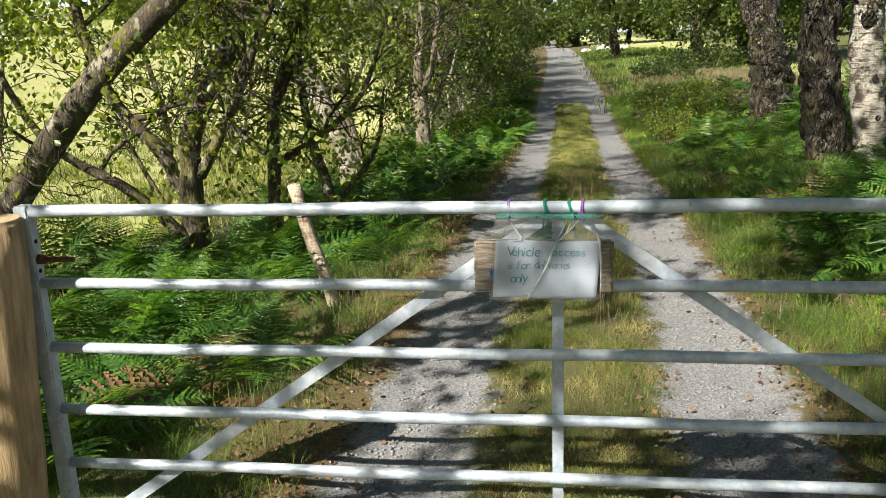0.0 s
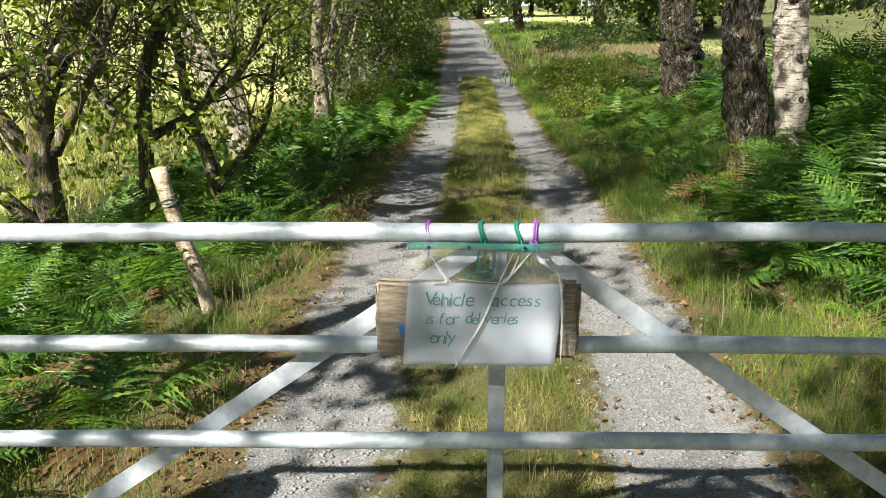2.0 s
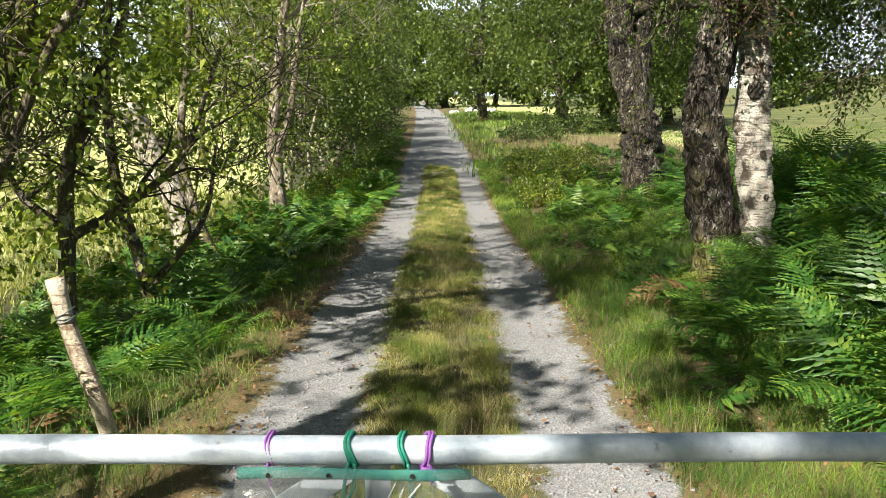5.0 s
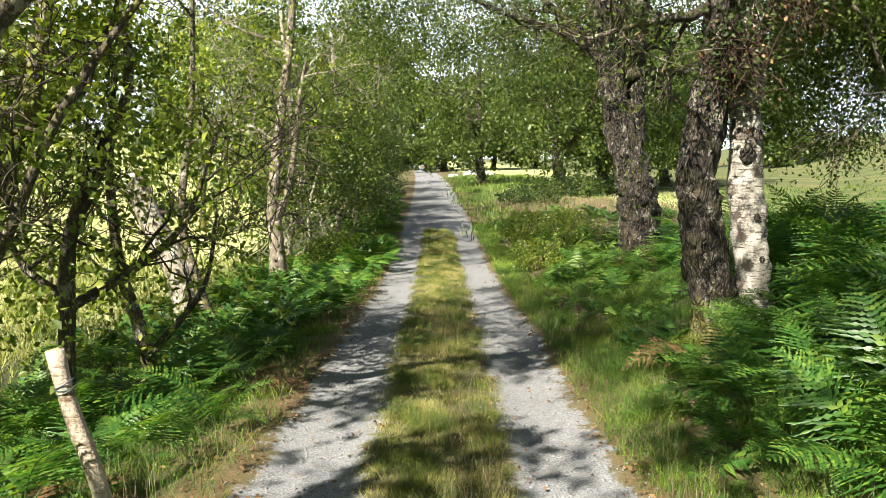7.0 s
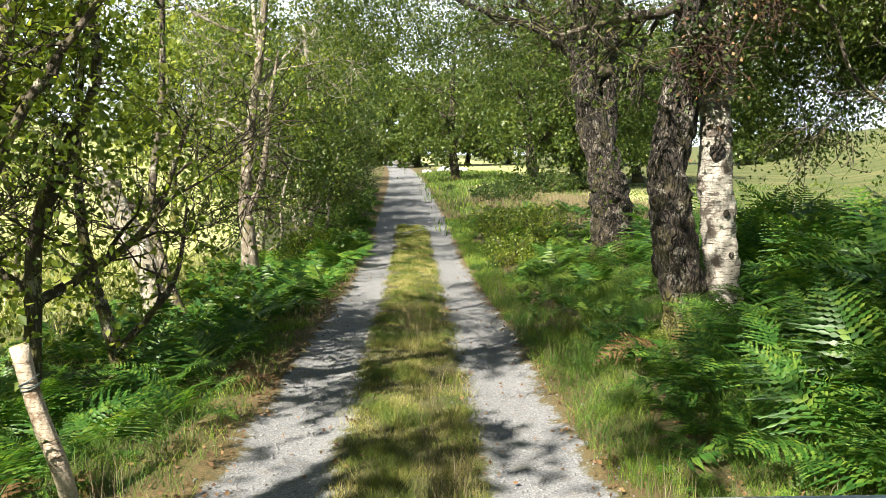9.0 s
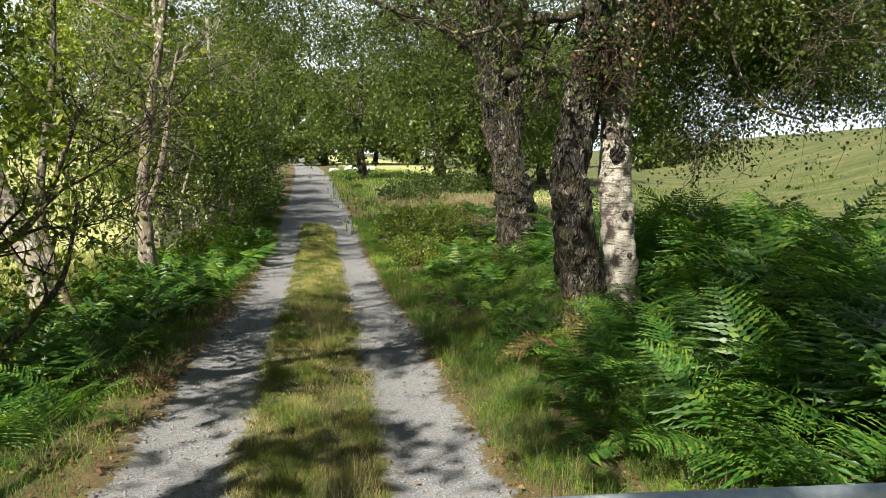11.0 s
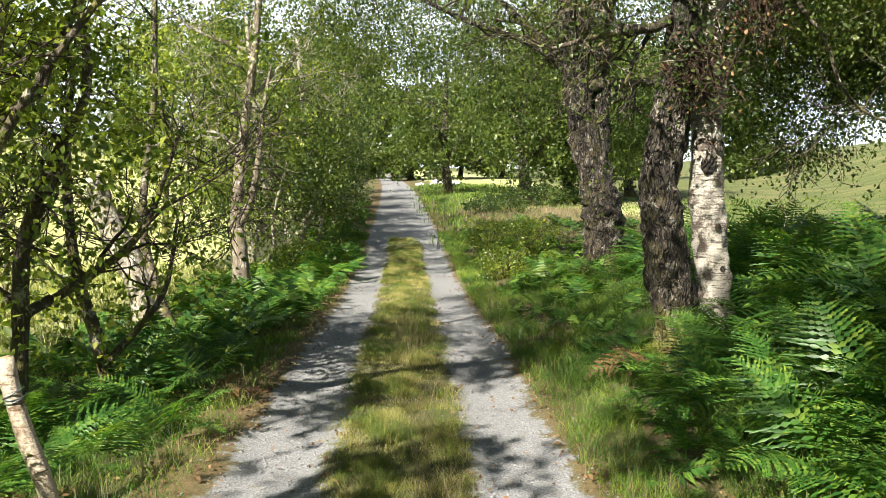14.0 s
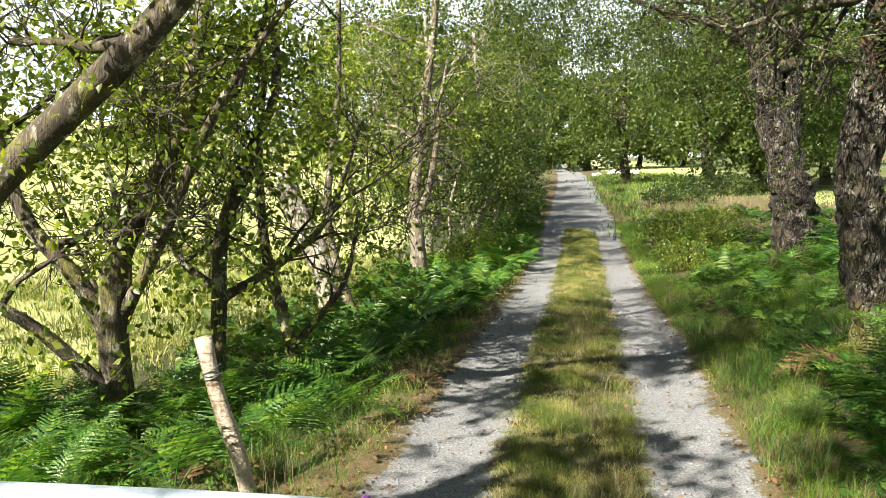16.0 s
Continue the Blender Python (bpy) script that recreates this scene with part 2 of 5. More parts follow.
def steel_material():
    m, nt, p = material("galvanised_steel")
    co = obj_coords(nt)
    sp = node(nt, "ShaderNodeTexVoronoi", Scale=45.0)
    nt.links.new(co, sp.inputs["Vector"])
    cloud = noise_tex(nt, 26, 6, 0.72, co)
    c = ramp(nt, cloud, [(0.32, (0.3, 0.37, 0.48)), (0.5, (0.46, 0.53, 0.63)), (0.68, (0.66, 0.71, 0.77))])
    c = blend(nt, sums(nt, "MULTIPLY", sp.outputs["Distance"], 0.35), c, (0.5, 0.57, 0.66))
    c = blend(nt, sums(nt, "MULTIPLY", step(nt, noise_tex(nt, 42, 3, 0.6, co), 0.68, 0.75), 0.6), c, (0.22, 0.19, 0.16))
    nt.links.new(c, p.inputs["Base Color"])
    p.inputs["Metallic"].default_value = 0.25
    nt.links.new(ramp(nt, cloud, [(0.3, (0.42,) * 3), (0.7, (0.6,) * 3)]), p.inputs["Roughness"])
    bump(nt, p, cloud, 0.5, 0.004)
    return m


STEEL = steel_material()


def wood_material(name, dark, light, scale=(18, 18, 1.6)):
    m, nt, p = material(name)
    g = noise_tex(nt, 3.0, 8, 0.7, obj_coords(nt, scale))
    st = noise_tex(nt, 5, 4, 0.6, obj_coords(nt))
    c = ramp(nt, g, [(0.3, dark), (0.65, light)])
    c = blend(nt, sums(nt, "MULTIPLY", step(nt, st, 0.5, 0.72), 0.6), c, dark)
    nt.links.new(c, p.inputs["Base Color"])
    p.inputs["Roughness"].default_value = 0.85
    bump(nt, p, g, 0.8, 0.008)
    return m


WOOD = wood_material("peeled_timber", (0.2, 0.13, 0.065), (0.5, 0.37, 0.22), (14, 14, 1.2))
WOOD_OLD = wood_material("weathered_board", (0.075, 0.06, 0.047), (0.44, 0.38, 0.31), (5, 14, 34))
WOOD_END = wood_material("cut_timber", (0.38, 0.27, 0.14), (0.55, 0.42, 0.26), (30, 30, 30))


def plain(name, colour, rough=0.6, metal=0.0, vary=0.25, scale=20):
    m, nt, p = material(name)
    n = noise_tex(nt, scale, 4, 0.6, obj_coords(nt))
    lo = tuple(c * (1 - vary) for c in colour)
    nt.links.new(ramp(nt, n, [(0.3, lo), (0.7, colour)]), p.inputs["Base Color"])
    p.inputs["Roughness"].default_value, p.inputs["Metallic"].default_value = rough, metal
    return m


RUST = plain("rusty_iron", (0.16, 0.075, 0.04), 0.8, 0.3, 0.5, 60)
TWIG = plain("dead_twig", (0.06, 0.032, 0.022), 0.9, 0, 0.6, 30)
TEAL = plain("teal_twine", (0.015, 0.24, 0.17), 0.6)
PURPLE = plain("purple_twine", (0.28, 0.1, 0.42), 0.6)
BLUE = plain("blue_tag", (0.03, 0.2, 0.7), 0.5)
INK = plain("teal_ink", (0.005, 0.28, 0.36), 0.7, 0.0, 0.25, 120)
WIRE = plain("grey_wire", (0.16, 0.2, 0.2), 0.5, 0.6)
STONE_PALE = plain("pale_stone", (0.58, 0.57, 0.54), 0.9, 0, 0.25, 6)
PEBBLE = plain("pebble_grey", (0.29, 0.29, 0.305), 0.9, 0, 0.5, 40)
# shade inside holes, painted as near-black discs
HOLE_SHADE = plain("black_hole_shade", (0.02, 0.02, 0.02), 0.9)


def paper_material():
    m, nt, p = material("damp_paper")
    co = obj_coords(nt)
    st = noise_tex(nt, 9, 4, 0.6, co)
    sep = nt.nodes.new("ShaderNodeSeparateXYZ")
    nt.links.new(co, sep.inputs[0])
    c = ramp(nt, st, [(0.3, (0.42, 0.5, 0.65)), (0.7, (0.53, 0.6, 0.74))])
    rim = step(nt, sums(nt, "ADD", sep.outputs["X"], sums(nt, "MULTIPLY", st, 0.16)), 0.2, 0.26)
    c = blend(nt, sums(nt, "MULTIPLY", rim, 0.6), c, (0.4, 0.3, 0.2))
    nt.links.new(c, p.inputs["Base Color"])
    p.inputs["Roughness"].default_value = 0.8
    return m


PAPER = paper_material()


def plastic_material(name, tint, clear):
    m, nt, p = material(name)
    co = obj_coords(nt)
    p.inputs["Base Color"].default_value = (*tint, 1)
    p.inputs["Roughness"].default_value = 0.12
    bump(nt, p, noise_tex(nt, 22, 3, 0.5, co), 0.6, 0.01)
    tr = nt.nodes.new("ShaderNodeBsdfTransparent")
    mx = node(nt, "ShaderNodeMixShader", Fac=clear)
    nt.links.new(p.outputs[0], mx.inputs[1])
    nt.links.new(tr.outputs[0], mx.inputs[2])
    nt.links.new(mx.outputs[0], nt.nodes["Material Output"].inputs["Surface"])
    return m


PLASTIC = plastic_material("clear_plastic", (0.75, 0.78, 0.8), 0.92)
# near-opaque white: highlights on the creases put into the colour
PLASTIC_GLINT = plastic_material("crease_painted_glint", (0.85, 0.88, 0.9), 0.25)
PLASTIC_STRIP = plastic_material("tinted_plastic_strip", (0.1, 0.42, 0.38), 0.5)


# ---- building helpers ----
def part(name, bm, mat, parent=None, label="", smooth=False):
    me = bpy.data.meshes.new(name)
    bm.to_mesh(me)
    bm.free()
    me.materials.append(mat)
    if smooth:
        me.polygons.foreach_set("use_smooth", [True] * len(me.polygons))
    ob = new(name, me)
    if parent is not None:
        ob.parent = parent
    if label:
        ob["label"] = label
    return ob


def raw_mesh(name, verts, faces, mat):
    """A mesh from arrays: verts (n, 3), faces a list of arrays (m, k)."""
    me = bpy.data.meshes.new(name)
    loops = np.concatenate([f.ravel() for f in faces]).astype(np.int32)
    sizes = np.concatenate([np.full(len(f), f.shape[1]) for f in faces]).astype(np.int32)
    starts = np.concatenate([[0], np.cumsum(sizes)[:-1]]).astype(np.int32)
    me.vertices.add(len(verts))
    me.vertices.foreach_set("co", np.asarray(verts, np.float32).ravel())
    me.loops.add(len(loops))
    me.loops.foreach_set("vertex_index", loops)
    me.polygons.add(len(sizes))
    me.polygons.foreach_set("loop_start", starts)
    me.update(calc_edges=True)
    me.materials.append(mat)
    return me


def thing(name, label, category, group="", at=(0, 0, 0)):
    ob = new(name)
    ob.location = at
    return tagged(ob, label, category, group)


def tube(bm, points, radii, sides=8, rough=0.0, rng=None, cap=True, flute=0.0):
    """A swept tube through the points, with its own radius at each of them."""
    pts = [Vector(p) for p in points]
    rings, side = [], None
    for i, p in enumerate(pts):
        way = (pts[min(i + 1, len(pts) - 1)] - pts[max(i - 1, 0)]).normalized()
        if side is None:
            side = way.orthogonal().normalized()
        side = (side - way * side.dot(way)).normalized()
        up = way.cross(side)
        ring = []
        for k in range(sides):
            a = 2 * math.pi * k / sides
            r = radii[i] * (1 + (rng.uniform(-rough, rough) if rough else 0) + flute * (math.sin(3 * a + 0.35 * i) + 0.7 * math.sin(5 * a - 0.6 * i) + 0.5 * math.sin(2 * a + 1.1 * i)))
            ring.append(bm.verts.new(p + (side * math.cos(a) + up * math.sin(a)) * r))
        rings.append(ring)
    for a, b in zip(rings, rings[1:]):
        for k in range(sides):
            bm.faces.new((a[k], a[(k + 1) % sides], b[(k + 1) % sides], b[k]))
    if cap and sides > 2:
        bm.faces.new(rings[0][::-1])
        bm.faces.new(rings[-1])


def curve(points, steps):
    """Points along a smooth line through the given ones."""
    P = [Vector(p) for p in points]
    P = [P[0] * 2 - P[1]] + P + [P[-1] * 2 - P[-2]]
    out = []
    for i in range(1, len(P) - 2):
        for s in range(steps):
            t = s / steps
            a, b, c, d = P[i - 1:i + 3]
            out.append(0.5 * (2 * b + (c - a) * t + (2 * a - 5 * b + 4 * c - d) * t * t + (3 * b - a - 3 * c + d) * t ** 3))
    return out + [P[-2]]


def box(bm, lo, hi, bevel=0.0):
    m = Matrix.Translation((Vector(lo) + Vector(hi)) / 2) @ Matrix.Diagonal((*(Vector(hi) - Vector(lo)), 1))
    made = bmesh.ops.create_cube(bm, size=1, matrix=m)
    if bevel:
        edges = list({e for v in made["verts"] for e in v.link_edges})
        bmesh.ops.bevel(bm, geom=edges, offset=bevel, segments=2, affect="EDGES")


# ---- the lie of the land ----
def smooth01(a, b, v):
    u = np.clip((v - a) / (b - a), 0, 1)
    return u * u * (3 - 2 * u)


def lane_x(y):
    return 0.01 - 0.00032 * np.clip(np.asarray(y, float) - 5, 0, 120) ** 2


def land(x, y):
    """Height of the ground."""
    x, y = np.asarray(x, float), np.asarray(y, float)
    z = np.interp(y, [-10, 2, 5.8, 7.5, 9.3, 12, 15, 21.5, 30, 40, 53, 80, 400], [0, 0, -.08, -.17, -.18, -.33, -.46, -.48, -.35, -.1, .15, .3, .6])
    u = x - lane_x(y)
    z = z + 0.36 * smooth01(1.1, 3.2, u) * (1 - 0.6 * smooth01(18, 35, y))
    z = z - 0.28 * smooth01(-1.2, -3.0, u) + 0.13 * np.clip(-u - 7, 0, 60) * smooth01(-30, 0, y)
    z = z + 4.2 * smooth01(17, 38, x - 0.25 * (y - 32)) * smooth01(-25, 10, y)
    r = np.minimum(np.abs(np.abs(u) - 0.68), 0.4)
    z = z - 0.03 * (1 - smooth01(0.12, 0.38, r)) * (np.abs(u) < 1.3)
    z = z + 0.03 * np.sin(x * 1.7 + 0.6 * y) * np.sin(y * 1.3 - x) * smooth01(1.2, 2.2, np.abs(u))
    return z


def ground_at(x, y):
    return float(land(x, y))


def build_ground():
    xs = np.concatenate([-np.geomspace(900, 4.2, 42), np.arange(-4, 6.01, 0.08), np.geomspace(6.3, 900, 44)])
    ys = np.concatenate([-np.geomspace(900, 2.2, 26), np.arange(-2, 14, 0.12), np.geomspace(14.1, 1500, 90)])
    X, Y = np.meshgrid(xs, ys)
    Z = land(X, Y)
    nx, ny = len(xs), len(ys)
    idx = np.arange(nx * ny).reshape(ny, nx)
    f = np.stack([idx[:-1, :-1], idx[:-1, 1:], idx[1:, 1:], idx[1:, :-1]], -1).reshape(-1, 4)
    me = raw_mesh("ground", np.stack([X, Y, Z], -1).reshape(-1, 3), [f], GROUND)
    me.polygons.foreach_set("use_smooth", [True] * len(me.polygons))
    a = me.attributes.new("across", "FLOAT", "POINT")
    a.data.foreach_set("value", (X - lane_x(Y)).astype(np.float32).ravel())
    return tagged(new("ground", me), "twin-rut gravel lane with a grassy middle between verges and fields", "ground", kind="structure")


build_ground()


def build_sky_glow():
    """Added glowing wall, bright white sky painted as emission, closing the horizon all around."""
    m = bpy.data.materials.new("white_sky_glow")
    m.use_nodes = True
    nt = m.node_tree
    nt.nodes.remove(nt.nodes["Principled BSDF"])
    em = nt.nodes.new("ShaderNodeEmission")
    em.inputs["Color"].default_value = (0.84, 0.93, 1.0, 1)
    sep = nt.nodes.new("ShaderNodeSeparateXYZ")
    nt.links.new(obj_coords(nt), sep.inputs[0])
    # the painted glow fades with height
    thin = step(nt, sep.outputs["Z"], 620.0, 150.0)
    nt.links.new(sums(nt, "ADD", sums(nt, "MULTIPLY", thin, 0.5), 0.08), em.inputs["Strength"])
    nt.links.new(em.outputs[0], nt.nodes["Material Output"].inputs["Surface"])
    bm = bmesh.new()
    tube(bm, [(0, 0, -120), (0, 0, 620)], [1400, 1400], 64, cap=False)
    tagged(part("backdrop", bm, m), "glowing wall standing in for the white sky above the horizon", "sky", kind="structure")


build_sky_glow()


# ---- leaves ----
def leaf_arrays(rng, centres, ways, size, droop=0.0):
    """Folded leaves at the centres, each with two faces on one midrib."""
    n = len(centres)
    ways = ways / np.maximum(np.linalg.norm(ways, axis=1, keepdims=True), 1e-6)
    side = np.cross(ways, rng.normal(size=(n, 3)))
    side /= np.maximum(np.linalg.norm(side, axis=1, keepdims=True), 1e-6)
    up = np.cross(side, ways)
    L = (size * rng.uniform(0.65, 1.25, n))[:, None]
    W = L * 0.34
    a = centres
    b = centres + ways * L * 0.45 + side * W + up * L * 0.12
    c = centres + ways * L - up * L * 0.08
    d = centres + ways * L * 0.45 - side * W + up * L * 0.12
    v = np.stack([a, b, c, d], 1).reshape(-1, 3)
    k = np.arange(n)[:, None] * 4
    return v, [np.concatenate([k + [[0, 1, 2]], k + [[0, 2, 3]]], 0)]


def crown_mesh(name, rng, sprays, per, length, size, mat, hang=0.5):
    """A crown: short twigs that carry leaves to both sides. sprays: (n, 3) places."""
    n = len(sprays)
    way = rng.normal(size=(n, 3))
    way[:, 2] = way[:, 2] * 0.5 - hang
    way /= np.linalg.norm(way, axis=1, keepdims=True)
    t = rng.uniform(0, 1, (n, per, 1))
    c = sprays[:, None] + way[:, None] * t * length + rng.normal(size=(n, per, 3)) * length * 0.13
    w = way[:, None] * 0.6 + rng.normal(size=(n, per, 3)) * 0.7
    w[..., 2] -= 0.25
    v, f = leaf_arrays(rng, c.reshape(-1, 3), w.reshape(-1, 3), size)
    # the twigs, three-sided
    e = np.cross(way, [0.3, 0.5, 0.8])
    e /= np.linalg.norm(e, axis=1, keepdims=True)
    r = size * 0.035 + 0.001
    base = len(v)
    tw = np.stack([sprays + e * r, sprays - e * r, sprays + way * length], 1).reshape(-1, 3)
    tf = base + np.arange(n)[:, None] * 3 + np.array([[0, 1, 2]])
    return raw_mesh(name, np.concatenate([v, tw]), [f[0], tf], mat)


def grow(rng, bm, start, way, length, radius, level, tips, wander=0.35, rise=0.1, sides=6):
    """A limb that bends and forks; gathers points along its outer stretches into tips."""
    steps = 5 if level else 4
    p, d = Vector(start), Vector(way).normalized()
    pts, radii = [p.copy()], [radius]
    for i in range(steps):
        d = (d + Vector((rng.normal(), rng.normal(), rng.normal() * 0.7 + rise)) * wander).normalized()
        p = p + d * (length / steps)
        pts.append(p.copy())
        radii.append(max(radius * (1 - 0.75 * (i + 1) / steps), 0.004))
        if level > 0 and i >= 1 - (level < 2):
            for _ in range(2 if level > 1 or rng.random() < 0.6 else 1):
                out = (d + Vector(rng.normal(size=3)) * 0.95).normalized()
                grow(rng, bm, p, out, length * rng.uniform(0.4, 0.62), radii[-1] * 0.62, level - 1, tips, wander, rise * 0.5, max(sides - 2, 3))
        if level <= 1:
            tips.append(tuple(p))
    tube(bm, pts, radii, sides, 0.05, rng, cap=False)


def gnarl(bm, radius, amount, seed):
    """Burrs, hollows and cracked plates of an old trunk, as real relief."""
    bm.normal_update()
    at = Vector((seed * 3.1, 0, 0))
    for v in bm.verts:
        p = v.co
        burr = noise.noise(Vector((p.x * 2.6, p.y * 2.6, p.z * 1.5)) + at)
        lump = noise.noise(Vector((p.x * 7, p.y * 7, p.z * 3.2)) + at)
        plate = abs(noise.noise(Vector((p.x * 17, p.y * 17, p.z * 5)) + at)) + 0.3 * abs(noise.noise(Vector((p.x * 30, p.y * 30, p.z * 10)) + at))
        v.co += v.normal * amount * (radius * 0.1 * burr + radius * 0.1 * lump + 0.026 * (plate - 0.35))


def tree(name, label, seed, stems, bark, leaf, sprays, per=9, size=0.06, spread=0.45, level=2, length=0.4, limbs=5, limb_len=1.6, limb_from=0.4, rise=0.15, extra=None, hang=0.5, sides=12, category="tree", wander=0.35, main=9, limb_bark=None, knots=1.0):
    """stems: lists of (points, base radius, top radius). Limbs leave the stems and carry the crown."""
    rng = np.random.default_rng(seed)
    x0, y0, z0 = stems[0][0][0]
    base = Vector((x0, y0, ground_at(x0, y0)))
    top = thing(name, label, category, at=base)
    tips = []
    for place, (points, r0, r1) in enumerate(stems):
        pts = curve([Vector(p) - base for p in points], 30 if sides >= 16 and place < main else 5)
        n = len(pts)
        radii = [r0 + (r1 - r0) * i / (n - 1) for i in range(n)]
        if points is stems[0][0]:
            for i in range(n):
                radii[i] *= 1 + 0.5 * max(0, 1 - i / (n * 0.09)) ** 2
        bm = bmesh.new()
        big = sides >= 16 and place < main
        tube(bm, pts, radii, sides if place < main else 8, 0.0 if big else 0.05, rng, flute=0.06 if big else 0.03)
        if big:
            gnarl(bm, radii[0], knots, seed)
        part("stem" if place else "trunk", bm, bark if place < main else limb_bark or bark, top, smooth=True)
        for k in range(limbs):
            i = int((limb_from + (1 - limb_from) * (k + rng.random()) / limbs) * (n - 1))
            way = Vector((rng.normal(), rng.normal(), rng.uniform(-0.1, 0.9)))
            bl = bmesh.new()
            grow(rng, bl, pts[i], way, limb_len * rng.uniform(0.6, 1.25), radii[i] * 0.55, level, tips, wander, rise)
            tagged(part("limb", bl, limb_bark or BARK_LIMB, top, smooth=True), kind="stuff")
    tips = np.array(tips)
    pick = tips[rng.integers(0, len(tips), sprays)] + rng.normal(size=(sprays, 3)) * spread
    if extra is not None:
        pick = np.concatenate([pick, extra(rng) - np.array(base)])
    world_pick = pick + np.array(base)
    clear = (np.abs(world_pick[:, 0]) < 2.4) & (world_pick[:, 1] > -3) & (world_pick[:, 1] < 5.0) & (world_pick[:, 2] < 5.3)
    clear |= (np.abs(world_pick[:, 0] - lane_x(world_pick[:, 1])) < 1.3) & (world_pick[:, 1] < 40) & (world_pick[:, 2] < 2.3)
    # the bare old trunks keep their lower stretch free of leaves
    clear |= (np.abs(world_pick[:, 0] - 2.45) < 0.5) & (world_pick[:, 1] > 6.0) & (world_pick[:, 1] < 8.4) & (world_pick[:, 2] < 3.1)
    clear |= (np.abs(world_pick[:, 0] - 2.8) < 0.5) & (world_pick[:, 1] > 12.4) & (world_pick[:, 1] < 14.2) & (world_pick[:, 2] < 3.3)
    clear |= (np.abs(world_pick[:, 0] - 1.95) < 0.5) & (world_pick[:, 1] > 8.3) & (world_pick[:, 1] < 12.5) & (world_pick[:, 2] < 2.8)
    pick = pick[(pick[:, 2] > 0.35) & ~clear]
    crown = new("crown", crown_mesh("crown", rng, pick, per, length, size, leaf, hang))
    crown.parent = top
    return top


def blob(cx, cy, cz, rx, ry, rz, n, power=0.5, clump=0.13):
    """A crown's mass: sprays gathered in clumps, with gaps between them."""
    def fill(rng):
        many = max(5, n // 20)
        d = rng.normal(size=(many, 3))
        d /= np.linalg.norm(d, axis=1, keepdims=True)
        heart = np.array((cx, cy, cz)) + d * rng.uniform(0.1, 1, (many, 1)) ** power * np.array((rx, ry, rz))
        r = clump * (rx + ry + rz) / 3 * rng.uniform(0.6, 1.4, (many, 1))
        k = rng.integers(0, many, n)
        return heart[k] + rng.normal(size=(n, 3)) * r[k] * np.array((1, 1, 0.65))
    return fill


def blobs(*fills):
    return lambda rng: np.concatenate([f(rng) for f in fills])


# ---- trees on the field side of the lane ----
# Crown blobs above z 6 are out of view, added to shade lane and verge.
tree("leaning_oak", "leaning grey-barked tree with mossy trunk and green leaves over the gate", 11,
     [([(-4.95, 5.7, -0.4), (-4.08, 5.55, 0.57), (-3.25, 5.5, 1.44), (-2.05, 5.5, 2.46), (-1.25, 5.4, 3.45), (-1.1, 4.9, 5.0), (-1.0, 4.2, 6.6)], 0.13, 0.03)],
     BARK_TWIG, LEAF, 260, limb_from=0.45, limbs=6, limb_len=1.6, size=0.065, extra=blobs(blob(-2.8, 5.9, 3.3, 1.8, 1.2, 0.9, 300), blob(-4.6, 6.4, 2.2, 1.3, 1.2, 0.9, 170), blob(-1.9, 3.2, 6.2, 2.2, 2.4, 0.9, 640, clump=0.11)))
tree("scrub_oak", "many-stemmed crooked tree with mossy trunk behind the ferns", 12,
     [([(-3.23, 6.6, -0.5), (-3.25, 6.6, 0.47), (-3.15, 6.6, 0.96), (-2.75, 6.7, 1.71), (-2.59, 6.8, 2.5), (-2.4, 7.0, 4.2), (-2.5, 6.5, 6.4)], 0.12, 0.025),
      ([(-3.22, 6.6, 0.2), (-3.45, 6.55, 0.7), (-3.85, 6.5, 1.25), (-4.1, 6.6, 2.2), (-4.0, 6.8, 3.8)], 0.075, 0.025),
      ([(-3.2, 6.6, -0.2), (-3.6, 6.3, 0.4), (-4.3, 6.2, 0.9), (-4.8, 6.2, 1.9)], 0.06, 0.02),
      ([(-3.15, 6.6, 0.5), (-2.75, 6.5, 1.1), (-2.3, 6.4, 1.9), (-1.7, 6.6, 2.8)], 0.05, 0.018)],
     BARK_TWIG, LEAF, 540, per=10, limbs=3, limb_len=1.2, limb_from=0.4, size=0.06, extra=blobs(blob(-3.1, 7.4, 2.4, 1.7, 0.9, 0.8, 180), blob(-3.2, 6.6, 4.4, 2.0, 1.4, 1.0, 230), blob(-2.5, 6.3, 6.3, 1.6, 1.6, 0.9, 330, clump=0.11)))
tree("rowan", "thin-stemmed crooked rowan with spreading bare lower branches", 13,
     [([(-2.78, 7.2, -0.5), (-2.72, 7.2, 0.4), (-2.66, 7.2, 1.05), (-2.4, 7.2, 1.65), (-2.25, 7.4, 2.3), (-2.5, 7.6, 4.0), (-2.3, 8.2, 6.2)], 0.07, 0.015),
      ([(-2.7, 7.2, 0.5), (-2.3, 7.4, 0.75), (-1.95, 7.6, 1.1), (-1.7, 7.7, 1.8)], 0.042, 0.015),
      ([(-2.7, 7.2, 0.55), (-3.1, 7.3, 0.85), (-3.5, 7.6, 1.5)], 0.04, 0.015)],
     BARK_TWIG, LEAF, 280, per=10, limbs=4, limb_len=1.0, limb_from=0.3, size=0.06, extra=blobs(blob(-3.0, 7.8, 2.0, 1.0, 0.9, 0.8, 130), blob(-2.9, 7.6, 4.0, 1.2, 1.2, 0.9, 150), blob(-2.3, 8.4, 6.2, 1.5, 1.5, 0.9, 280, clump=0.11)))
